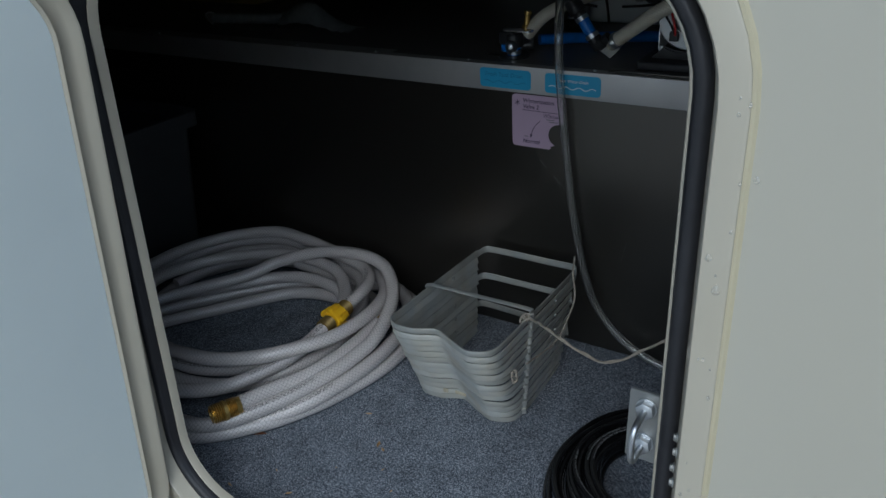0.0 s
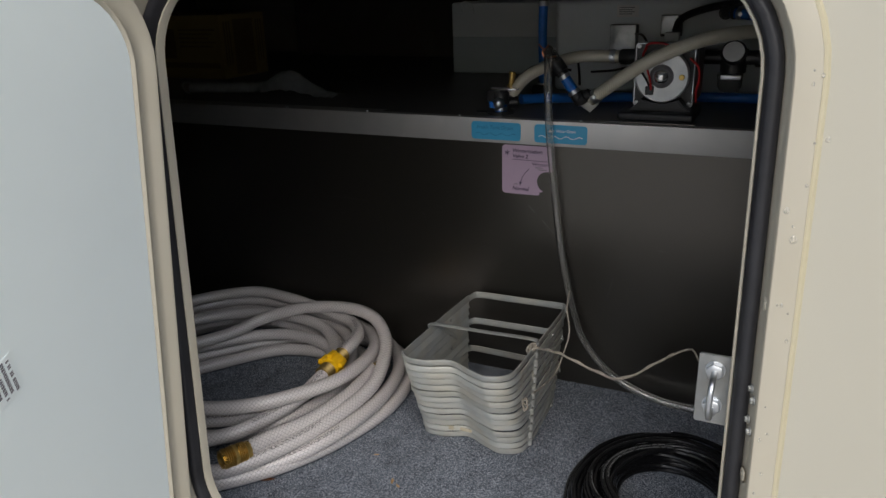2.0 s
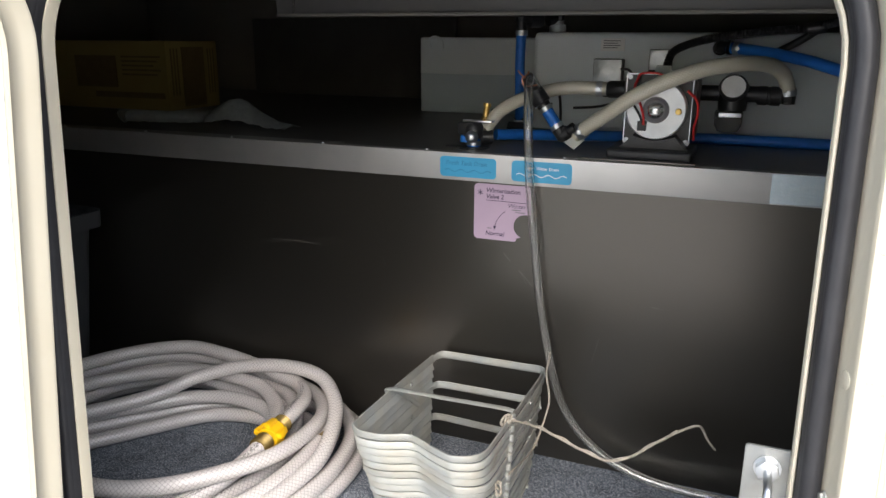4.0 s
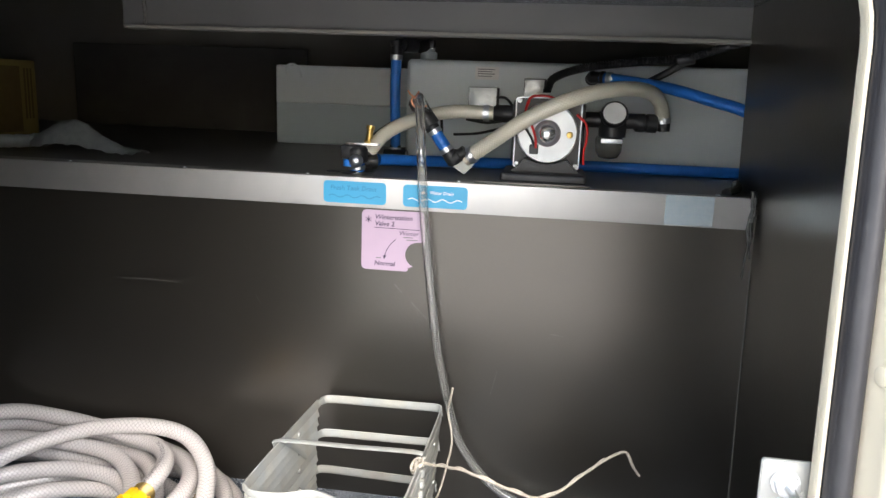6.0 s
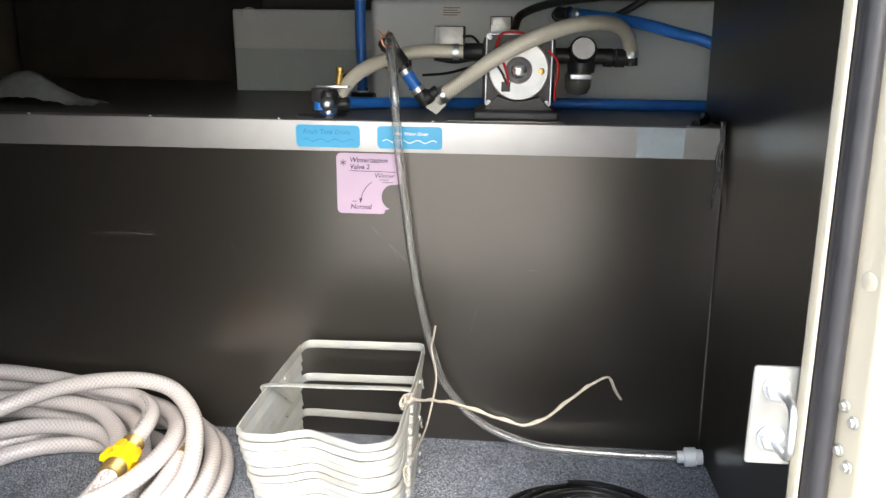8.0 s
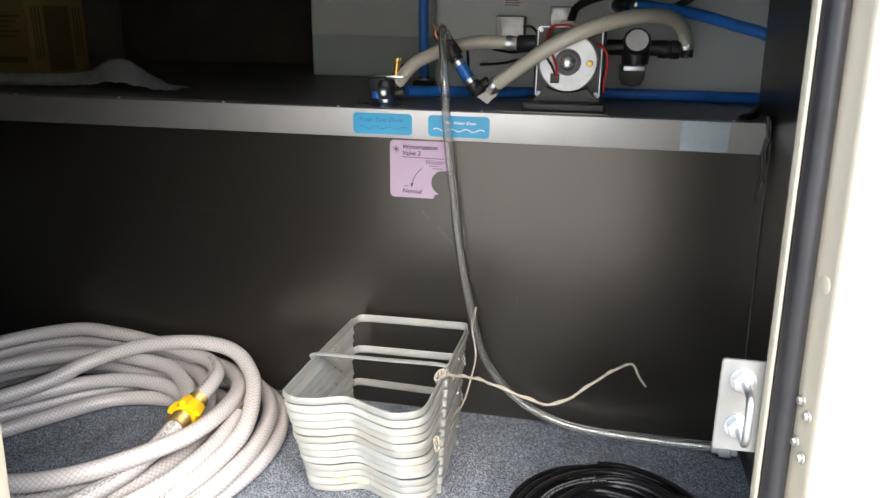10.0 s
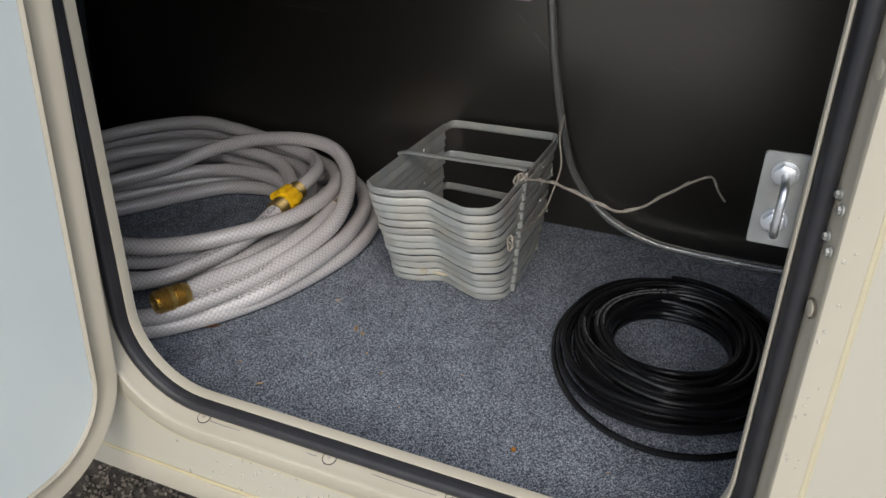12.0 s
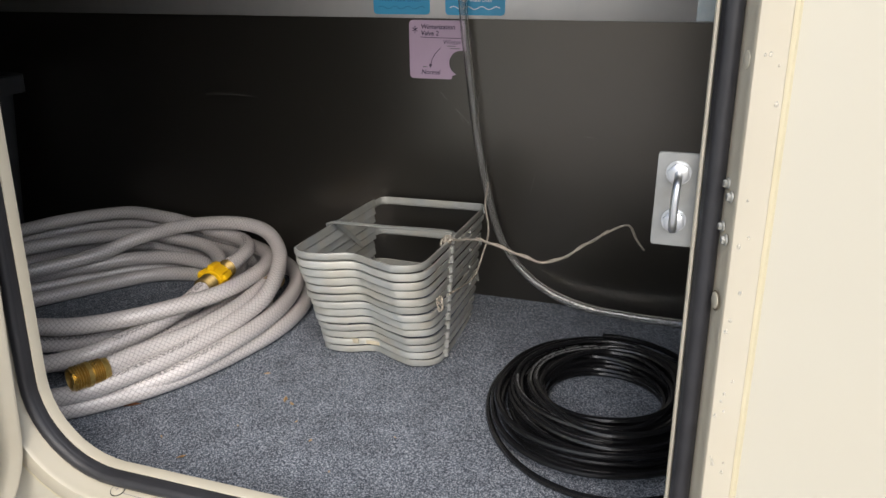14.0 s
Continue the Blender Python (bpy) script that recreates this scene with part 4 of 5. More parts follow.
for layer_i in range(5):
    z = 0.0036 + layer_i * 0.0061
    for turn_i in range(8 - layer_i):
        r = 0.0635 + 0.0012 * layer_i + 0.0073 * turn_i
        dx, dy = cc.uniform(-0.003, 0.003), cc.uniform(-0.003, 0.003)
        s = cc.uniform(0, 360)
        pts = loop_pts(-0.024 + dx, 0.752 + dy, r, r * 1.06, z, s, s + 352, 0.0015, 0.0010 + 0.0005 * layer_i, cc.uniform(0, 6))
        part("cable_turn", sweep(catmull(pts + [pts[0]], 0.008), CR, 8, uv=True), COAX_PRINT if turn_i > 4 - layer_i else COAX, coil)
part("cable_turn", sweep(catmull(loop_pts(-0.014, 0.744, 0.133, 0.148, 0.0045, 60, 420, 0.0, 0.003, 0.5), 0.008), CR, 8, uv=True), COAX_PRINT, coil)
part("cable_turn", sweep(catmull(loop_pts(-0.022, 0.748, 0.124, 0.132, 0.012, 20, 380, 0.004, 0.004, 2.0), 0.008), CR, 8), COAX, coil)
part("cable_turn", sweep(catmull(loop_pts(-0.020, 0.752, 0.116, 0.120, 0.020, 100, 460, 0.004, 0.004, 3.0), 0.008), CR, 8), COAX, coil)

# ---- strike plate with U-bolt behind the frame's upright ----
PL = LEAN @ Matrix.Translation((-0.0018, 0.0095, -0.001))
strike = thing("strike_plate", (0.045, 0.495, 0.29), "zinc strike plate with a bent U-bolt and nuts", "strike plate")
part("plate", plate(rounded(0.0165, 0.072, 0.2915, 0.3495, 0.002, 3), 0.0002 + 0.0005, 0.0032, PL, 0.0006), PLATE_ZINC, strike)
for z in (0.3375, 0.3080):
    w = lathe([(0, 0.0074), (0.0010, 0.0074)], (0.0290, 0.0006, z), (0, -1, 0), 20)
    w.transform(PL)
    part("washer", w, ZINC, strike)
    part("nut", hex_nut((0.0290, -0.0006, z), (0, -1, 0), 0.0066, 0.0050, PL), ZINC, strike)
ub = sweep(catmull([(0.0290, 0.004, 0.3375), (0.0290, -0.019, 0.3375), (0.0288, -0.0255, 0.3345), (0.0285, -0.0275, 0.328), (0.0285, -0.0275, 0.317), (0.0288, -0.0255, 0.311), (0.0290, -0.019, 0.3080), (0.0290, 0.004, 0.3080)], 0.002), 0.0023, 12)
ub.transform(PL)
part("u_bolt", ub, ZINC, strike)

# ---- clear drain tube down the back panel ----
drain = thing("drain_tube", (-0.10, 0.98, 0.0), "clear vinyl drain tube hanging over the shelf edge", "tube")
tp = [(-0.262, 1.050, 0.500), (-0.270, 1.035, 0.520), (-0.267, 1.012, 0.518), (-0.262, 0.996, 0.490), (-0.258, 0.986, 0.450), (-0.253, 0.985, 0.389), (-0.245, 0.986, 0.318), (-0.236, 0.986, 0.248), (-0.225, 0.986, 0.190),
      (-0.214, 0.985, 0.144), (-0.199, 0.984, 0.098), (-0.181, 0.983, 0.070), (-0.162, 0.981, 0.050), (-0.138, 0.979, 0.033), (-0.110, 0.977, 0.021), (-0.075, 0.975, 0.012), (-0.036, 0.974, 0.0085), (0.03, 0.969, 0.009), (0.094, 0.960, 0.0145), (0.104, 0.958, 0.016)]
tube_path = catmull(tp, 0.008)
outer = sweep(tube_path, 0.0058, 12, caps=False)
innr = sweep(tube_path, 0.0040, 12, caps=False)
shell = merge(outer, innr)
shell.verts.ensure_lookup_table()
nv = len(shell.verts) // 2
for first in (0, nv - 12):
    for k in range(12):
        shell.faces.new([shell.verts[q] for q in (first + k, first + (k + 1) % 12, nv + first + (k + 1) % 12, nv + first + k)])
part("tube", shell, CLEAR, drain)
part("clamp", sweep(catmull([(0.100 + 0.001 * i, 0.9585 + 0.0065 * math.cos(i * 0.9), 0.016 + 0.0065 * math.sin(i * 0.9)) for i in range(10)], 0.003), 0.0008, 6), COPPER, drain, "copper wire clamp")
part("cap", lathe([(0, 0.0075), (0.008, 0.0078), (0.009, 0.0118), (0.022, 0.0122), (0.023, 0.0095), (0.030, 0.0095), (0.031, 0.007)], (0.102, 0.958, 0.0165), (1, -0.10, 0.10), 20), WHITE_PLASTIC, drain, "white ribbed plastic cap")
cw = [(-0.262, 1.034, 0.512), (-0.275, 1.025, 0.510), (-0.279, 1.022, 0.520), (-0.273, 1.020, 0.524), (-0.270, 1.022, 0.529)]
part("wire_end", sweep(catmull(cw, 0.003), 0.0011, 6), COPPER, drain, "copper wire end")
part("wire_end", sweep(catmull([(-0.274, 1.020, 0.521), (-0.279, 1.018, 0.525), (-0.283, 1.017, 0.530)], 0.003), 0.0011, 6), COPPER, drain, "copper wire end")

# ---- stickers on the shelf edge and panel ----
FY = 0.9955


def wave(x0, x1, z, amp, n, y, width):
    k = 60
    return ribbon([(x0 + (x1 - x0) * i / k, z + amp * math.sin(2 * math.pi * n * i / k)) for i in range(k + 1)], width, y)


la = thing("label_sticker", (-0.3415, FY, 0.392), "light blue sticker reading Fresh Tank Drain on aluminium", "sticker")
part("sticker", plate(rounded(-0.381, -0.302, 0.3915, 0.4185, 0.005, 5), FY - 0.0006, FY - 0.0001), LABEL_BLUE, la, smooth=False)
part("text", writing("Fresh Tank Drain", 0.0082, Matrix.Translation((-0.3725, FY - 0.0009, 0.4075)), 0.15), WAVE_BLUE, la, smooth=False)
part("wave_line", wave(-0.374, -0.309, 0.4000, 0.0016, 3.5, FY - 0.0009, 0.0007), WAVE_BLUE, la, smooth=False)
lb = thing("label_sticker", (-0.2415, FY, 0.392), "light blue sticker with white wave and Water Drain lettering", "sticker")
part("sticker", plate(rounded(-0.281, -0.202, 0.3915, 0.4185, 0.005, 5), FY - 0.0006, FY - 0.0001), LABEL_BLUE, lb, smooth=False)
part("text", writing("Water Drain", 0.0056, Matrix.Translation((-0.2485, FY - 0.0009, 0.4080)), 0.15, bold=0.0001), WHITE_INK, lb, smooth=False)
part("word_bar", box(-0.2590, -0.2510, FY - 0.0010, FY - 0.0008, 0.4082, 0.4112), WHITE_INK, lb, smooth=False)
part("wave_line", wave(-0.2745, -0.2085, 0.4005, 0.0017, 3.5, FY - 0.0009, 0.0011), WHITE_INK, lb, smooth=False)
PY = BACK


def pink_outline():
    pts = []
    for cx, cz, a0, r in ((-0.2605, 0.3785, 0, 0.006), (-0.327, 0.3785, 90, 0.006), (-0.327, 0.315, 180, 0.006)):
        for i in range(7):
            a = radians(a0 + 15 * i)
            pts.append((cx + r * math.cos(a), cz + r * math.sin(a)))
    for i in range(7):
        a = radians(270 + 20 * i)
        pts.append((-0.2765 + 0.003 * math.cos(a), 0.312 + 0.003 * math.sin(a)))
    for i in range(13):
        a = radians(248 - 158 * i / 12)
        pts.append((-0.2615 + 0.0160 * math.cos(a), 0.3305 + 0.0160 * math.sin(a)))
    pts.append((-0.2545, 0.3465))
    return pts


pk = thing("valve_sticker", (-0.294, PY, 0.309), "pink winterization valve sticker with arrow on the dark panel", "sticker")
part("sticker", plate(pink_outline(), PY - 0.0009, PY - 0.0002), PINK, pk, smooth=False)
ty = PY - 0.0012
part("text", writing("Winterization", 0.0084, Matrix.Translation((-0.3165, ty, 0.3735)), 0.15, bold=0.00015), PURPLE_INK, pk, smooth=False)
part("text", writing("Valve 2", 0.0084, Matrix.Translation((-0.3165, ty, 0.3652)), 0.15, bold=0.00015), PURPLE_INK, pk, smooth=False)
part("text", writing("Winter", 0.0084, Matrix.Translation((-0.2860, ty, 0.3545)), 0.15), PURPLE_INK, pk, smooth=False)
part("text", writing("Normal", 0.0084, Matrix.Translation((-0.3165, ty, 0.3150)), 0.15, bold=0.00015), PURPLE_INK, pk, smooth=False)
part("rule_line", ribbon([(-0.3165, 0.3628), (-0.2600, 0.3620)], 0.0008, ty), PURPLE_INK, pk, smooth=False)
part("arrow", ribbon([(-0.2895, 0.3490), (-0.296, 0.343), (-0.301, 0.335), (-0.3035, 0.3265)], 0.0009, ty), PURPLE_INK, pk, smooth=False)
ah = bmesh.new()
ah.faces.new([ah.verts.new((x, ty, z)) for x, z in ((-0.3055, 0.3285), (-0.3010, 0.3280), (-0.3040, 0.3225))])
part("arrow_head", ah, PURPLE_INK, pk, smooth=False)
for i in range(3):
    a = radians(90 + 60 * i)
    part("asterisk_stroke", ribbon([(-0.3245 - 0.0042 * math.cos(a), 0.3725 - 0.0042 * math.sin(a)), (-0.3245 + 0.0042 * math.cos(a), 0.3725 + 0.0042 * math.sin(a))], 0.0010, ty - 0.0001 * i), PURPLE_INK, pk, smooth=False)
for x, z, w_ in ((-0.280, 0.3515, 0.012), (-0.276, 0.3485, 0.014), (-0.314, 0.3240, 0.006)):
    part("print_line", box(x, x + w_, ty - 0.0001, ty, z, z + 0.0012), FADED_INK, pk, smooth=False)

tape = thing("tape_patch", (0.055, FY, 0.388), "bluish clear tape patch stuck on the aluminium edge", "tape")
part("tape_film", plate(rounded(0.028, 0.082, 0.3885, 0.4225, 0.001, 2), FY - 0.0006, FY - 0.0002), FILM_TAPE, tape, smooth=False)

# ---- water tanks ----
tank_a = thing("water_tank", (-0.40, 1.66, SHELF_Z), "translucent grey polyethylene water tank at the rear", "tank")
part("tank_body", box(-0.650, -0.02, 1.535, 1.86, 0.4975, 0.572, 0.006, 3), TANK, tank_a)
part("filled_part", box(-0.6495, -0.02, 1.5355, 1.86, SHELF_Z, 0.503, 0.005, 3), TANK_WET, tank_a, "darker part of the tank below the water level")
part("moulded_lug", sweep(catmull([(-0.625, 1.534, 0.552), (-0.628, 1.533, 0.568), (-0.615, 1.533, 0.574), (-0.600, 1.533, 0.566), (-0.598, 1.534, 0.548)], 0.004), 0.0018, 7), TANK, tank_a)
tank_b = thing("water_tank", (-0.10, 1.42, SHELF_Z), "grey polyethylene water tank behind the pump", "tank")
part("tank_body", box(-0.343, 0.355, 1.302, 1.53, SHELF_Z + 0.0025, 0.580, 0.010, 3), TANK, tank_b)
pl_ = part("paper_label", box(-0.233, -0.196, 1.3005, 1.3015, 0.5515, 0.5710), PAPER, tank_b, "white printed paper label", smooth=False)
for i in range(4):
    part("print_line", box(-0.229, -0.203 - 0.004 * (i % 2), 1.2998, 1.3003, 0.5665 - i * 0.0035, 0.5678 - i * 0.0035), FADED_INK, pl_, smooth=False)
part("inlet_boss", lathe([(0, 0.016), (0.010, 0.016), (0.012, 0.012), (0.022, 0.012)], (-0.054, 1.302, 0.557), (0, -1, 0), 18), TANK, tank_b)
part("vent_fitting", lathe([(0, 0.014), (0.012, 0.014), (0.013, 0.010), (0.026, 0.010)], (-0.315, 1.345, 0.580), (0, 0, 1), 16), WHITE_PLASTIC, tank_b, "pale vent fitting")
part("vent_elbow", merge(lathe([(0, 0.010), (0.020, 0.010)], (-0.315, 1.345, 0.604), (-0.9, -0.9, -0.3), 12), box(-0.335, -0.305, 1.335, 1.355, 0.598, 0.612, 0.003)), BLACK_PLASTIC, tank_b)

# level sensor pads stuck to the tank
for x0, x1, z0, z1 in ((-0.241, -0.194, 0.488, 0.540), (-0.156, -0.122, 0.520, 0.555)):
    sp = thing("sensor_pad", ((x0 + x1) / 2, 1.295, z0), "silver level sensor pad with black edge on the tank", "sensor", "sensor pads on the tank")
    part("pad", box(x0, x1, 1.288, 1.3015, z0, z1, 0.002), BLACK_PLASTIC, sp)
    part("foil", box(x0 + 0.0012, x1 - 0.0030, 1.2860, 1.2885, z0 + 0.0045, z1 - 0.0012, 0.0005), FOIL, sp, "crinkled silver foil")


def pipe(name, pts, r, material, label, category, step=0.012, sides=12, uv=False, bands=()):
    th = thing(name, pts[0], label, category)
    part("pipe_run", sweep(catmull(pts, step), r, sides, uv=uv), material, th)
    for p, d in bands:
        bd = part("clamp", lathe([(-0.004, r + 0.0006), (-0.004, r + 0.0014), (0.004, r + 0.0014), (0.004, r + 0.0006)], p, d, 16), ZINC, th, "crimped steel clamp ring")
        part("clamp_ear", lathe([(0, 0.003), (0.003, 0.0028)], Vector(p) + Vector((0, -r - 0.0014, 0)), (0, -1, 0), 8), ZINC, bd)
    return th


PX = 0.0079
pipe("water_pipe", [(-0.346, 1.245, 0.430), (-0.346, 1.243, 0.470), (-0.347, 1.24, 0.53), (-0.346, 1.24, 0.586)], PX, BLUE_PEX, "upright blue plastic water pipe beside the tank", "pipe", bands=(((-0.346, 1.24, 0.578), (0, 0, 1)), ((-0.346, 1.244, 0.440), (0, 0, 1))))
e_ = thing("pipe_elbow", (-0.335, 1.25, 0.59), "black plastic elbow fitting above the blue pipe", "fitting")
part("elbow", merge(lathe([(0, 0.0085), (0.014, 0.0085), (0.015, 0.010), (0.022, 0.010)], (-0.346, 1.24, 0.580), (0, 0, 1), 14), lathe([(0, 0.009), (0.012, 0.009), (0.013, 0.011), (0.034, 0.011)], (-0.346, 1.24, 0.597), (0.85, 0.9, 0.02), 14)), BLACK_PLASTIC, e_)
pipe("water_pipe", [(-0.338, 1.10, 0.437), (-0.305, 1.13, 0.435), (-0.250, 1.165, 0.433), (-0.166, 1.20, 0.4315), (-0.059, 1.222, 0.4315), (0.05, 1.222, 0.4315), (0.36, 1.222, 0.4315)], PX, BLUE_PEX, "blue plastic water pipe running along the shelf", "pipe")
pipe("water_pipe", [(-0.046, 1.262, 0.559), (-0.008, 1.240, 0.555), (0.051, 1.200, 0.545), (0.100, 1.172, 0.531), (0.145, 1.150, 0.517), (0.25, 1.12, 0.47), (0.36, 1.11, 0.45)], PX, BLUE_PEX, "blue plastic water pipe from the tank to the side panel", "pipe", bands=(((-0.030, 1.253, 0.5575), (1, -0.5, -0.05)),))
f_ = thing("pipe_elbow", (-0.054, 1.28, 0.555), "black plastic inlet elbow on the grey tank", "fitting")
part("elbow", merge(lathe([(0, 0.011), (0.012, 0.011), (0.013, 0.009), (0.030, 0.009)], (-0.054, 1.292, 0.557), (0, -1, 0.1), 14), lathe([(0, 0.0085), (0.014, 0.0085), (0.015, 0.0100), (0.02, 0.0100)], (-0.056, 1.266, 0.5595), (0.9, -0.35, -0.05), 14)), BLACK_PLASTIC, f_)

# pipe tee on the shelf at the foot of the upright pipe
t_ = thing("pipe_tee", (-0.343, 1.24, SHELF_Z), "black plastic pipe tee on the shelf board", "fitting")
part("tee", merge(lathe([(0, 0.0095), (0.020, 0.0095), (0.021, 0.0085), (0.026, 0.0085)], (-0.346, 1.245, SHELF_Z), (0, 0, 1), 14), lathe([(0, 0.0095), (0.035, 0.0095)], (-0.360, 1.235, 0.4325), (1, -0.1, 0), 14)), BLACK_PLASTIC, t_)

# ---- drain valve on the shelf edge ----
dv = thing("drain_valve", (-0.352, 1.045, SHELF_Z), "chrome and black drain valve with blue collars on the shelf", "valve")
part("base_flange", merge(lathe([(0.0022, 0.022), (0.004, 0.022), (0.005, 0.014)], (-0.352, 1.045, SHELF_Z), sides=20), box(-0.392, -0.352, 1.040, 1.052, SHELF_Z + 0.0022, SHELF_Z + 0.0045, 0.001)), BLACK_PLASTIC, dv)
part("collar", lathe([(0.005, 0.0095), (0.015, 0.0095), (0.016, 0.008)], (-0.352, 1.045, SHELF_Z), sides=16), BLUE_PEX, dv, "blue pipe collar")
part("clamp", lathe([(0.0065, 0.0105), (0.0125, 0.0105)], (-0.352, 1.045, SHELF_Z), sides=16), ZINC, dv)
vb = part("valve_body", merge(lathe([(0.015, 0.009), (0.017, 0.013), (0.032, 0.0135), (0.036, 0.011)], (-0.352, 1.045, SHELF_Z), sides=18), lathe([(0, 0.009), (0.016, 0.0085), (0.018, 0.010), (0.024, 0.010)], (-0.352, 1.05, 0.438), (0.8, 0.6, 0), 14)), BLACK_PLASTIC, dv)
part("ball_end", lathe([(-0.004, 0.0088), (0, 0.0088), (0.003, 0.0078), (0.006, 0.0055), (0.007, 0.002)], (-0.3505, 1.032, 0.4405), (0.1, -1, 0.1), 16), ZINC, vb, "round valve stem end")
part("actuator", box(-0.372, -0.348, 1.034, 1.056, 0.442, 0.460, 0.004), BLACK_PLASTIC, dv)
part("collar", lathe([(0, 0.0082), (0.009, 0.0082)], (-0.361, 1.040, 0.4325), (0, 0, 1), 14), BLUE_PEX, dv, "blue pipe collar")
hd = plate(rounded(-0.370, -0.326, 0.0, 0.015, 0.004, 4), 0, 0.0022)
hd.transform(Matrix(((1, 0, 0, 0), (0, 0, 1, 0), (0, 1, 0, 0), (0, 0, 0, 1))))
hd.transform(Matrix.Translation((0.004, 1.034, 0.4605)))
part("lever", hd, CHROME, dv, "flat chrome lever")
part("bleed_stem", lathe([(0, 0.006), (0.004, 0.006), (0.005, 0.0042), (0.018, 0.0042), (0.019, 0.0055), (0.024, 0.0055)], (-0.343, 1.065, 0.460), (0.12, 0.05, 1), 12), BRASS, dv, "brass bleed fitting")

# ---- cream braided hoses ----
pipe("braided_hose", [(-0.342, 1.062, 0.448), (-0.332, 1.070, 0.463), (-0.318, 1.080, 0.478), (-0.284, 1.10, 0.4945), (-0.240, 1.11, 0.5045), (-0.185, 1.11, 0.5045)], 0.0090, CREAM_HOSE, "cream braided suction hose curving to the pump", "hose", sides=14, uv=True,
     bands=(((-0.195, 1.11, 0.5045), (1, 0, 0)),))
pipe("braided_hose", [(-0.214, 1.058, 0.447), (-0.181, 1.045, 0.471), (-0.133, 1.030, 0.504), (-0.079, 1.032, 0.529), (-0.031, 1.06, 0.5405), (0.011, 1.115, 0.5395), (0.033, 1.157, 0.524), (0.040, 1.172, 0.500)], 0.0094, CREAM_HOSE, "cream braided hose arching over the pump", "hose", sides=14, uv=True,
     bands=(((-0.206, 1.0545, 0.453), (0.8, -0.3, 0.55)), ((0.0395, 1.171, 0.503), (0.1, 0.1, -1))))

# winterizing tee: black valve, blue stub, elbow
wv = thing("winterizing_valve", (-0.25, 1.05, 0.441), "black swivel fitting with short blue pipe and steel clamps", "valve")
d_ = Vector((0.027, 0, -0.038)).normalized()
p0 = Vector((-0.282, 1.052, 0.520))
prof = [(0, 0.007), (0.003, 0.010), (0.012, 0.0105), (0.014, 0.0090), (0.020, 0.0090), (0.021, 0.0115), (0.040, 0.0120), (0.041, 0.009), (0.046, 0.009)]
part("swivel_nut", lathe(prof, p0, d_, 12), BLACK_PLASTIC, wv)
part("blue_stub", lathe([(0.043, 0.0079), (0.082, 0.0079)], p0, d_, 14), BLUE_PEX, wv, "short blue pipe")
for s in (0.049, 0.076):
    part("clamp", lathe([(s - 0.003, 0.0092), (s + 0.003, 0.0092)], p0, d_, 14), ZINC, wv, "crimped steel clamp ring")
el = merge(lathe([(0.078, 0.009), (0.094, 0.009), (0.098, 0.006)], p0, d_, 12), lathe([(0, 0.009), (0.010, 0.009), (0.012, 0.007), (0.02, 0.007)], p0 + d_ * 0.090, (0.8, -0.1, 0.6), 12))
part("elbow", el, BLACK_PLASTIC, wv)
br_ = plate([(-0.236, 0.440), (-0.216, 0.427), (-0.203, 0.440), (-0.206, 0.452), (-0.222, 0.461)], 1.062, 1.064)
part("tag", br_, STRAP, wv, "pale plastic tab")

# ---- pump ----
pump = thing("water_pump", (-0.113, 1.10, SHELF_Z), "electric water pump with pale round end cap on black base", "pump")
PC = Vector((-0.113, 1.052, 0.484))
cap_ob = part("end_cap", lathe([(0.000, 0.030), (0.0, 0.0355), (0.002, 0.0372), (0.012, 0.0375)], PC, (0, 1, 0), 36), MOTOR_WHITE, pump, "pale round motor end cap")
part("bearing_boss", lathe([(0, 0.0165), (0.001, 0.0165), (0.0025, 0.0140), (0.0045, 0.0135), (0.0055, 0.011), (0.0035, 0.010)], PC, (0, -1, 0), 28), FADED_INK, cap_ob)
dome = lathe([(0.0030, 0.0112), (0.006, 0.0095), (0.0085, 0.006), (0.0095, 0.001)], PC, (0, -1, 0), 24)
part("bearing_dome", dome, CHROME, cap_ob, "shiny bearing dome")
part("screw", lathe([(0, 0.0042), (0.0015, 0.0038), (0.002, 0.002)], PC + Vector((0.0275, 0, -0.001)), (0, -1, 0), 12), BRASS, cap_ob)
part("wire_clip", box(PC.x - 0.021, PC.x - 0.010, PC.y - 0.005, PC.y + 0.001, PC.z - 0.026, PC.z - 0.014, 0.001), BLACK_PLASTIC, cap_ob)
part("motor_body", lathe([(0.012, 0.0368), (0.085, 0.0368)], PC, (0, 1, 0), 30), BLACK_PLASTIC, pump)
part("mount_plate", plate(rounded(PC.x - 0.042, PC.x + 0.042, PC.z - 0.046, PC.z + 0.044, 0.004, 4), 1.074, 1.082, bevel=0.001), BLACK_PLASTIC, pump)
part("plate_edge", ring((PC.x - 0.0415, PC.x + 0.0415, PC.z - 0.0455, PC.z + 0.0435, 0.004), [(-0.0012, 1.0737), (0.0, 1.0735), (0.0006, 1.0745)], Matrix.Identity(4), seg=4), ZINC, pump, "bare metal plate edge")
for sx in (-1, 1):
    for sz in (-0.041, 0.039):
        part("screw", lathe([(0, 0.0032), (0.002, 0.003), (0.0026, 0.001)], (PC.x + sx * 0.037, 1.0738, PC.z + sz), (0, -1, 0), 10), ZINC, pump)
part("pump_head", box(PC.x - 0.046, PC.x + 0.046, 1.083, 1.150, PC.z - 0.040, PC.z + 0.040, 0.006), BLACK_PLASTIC, pump)
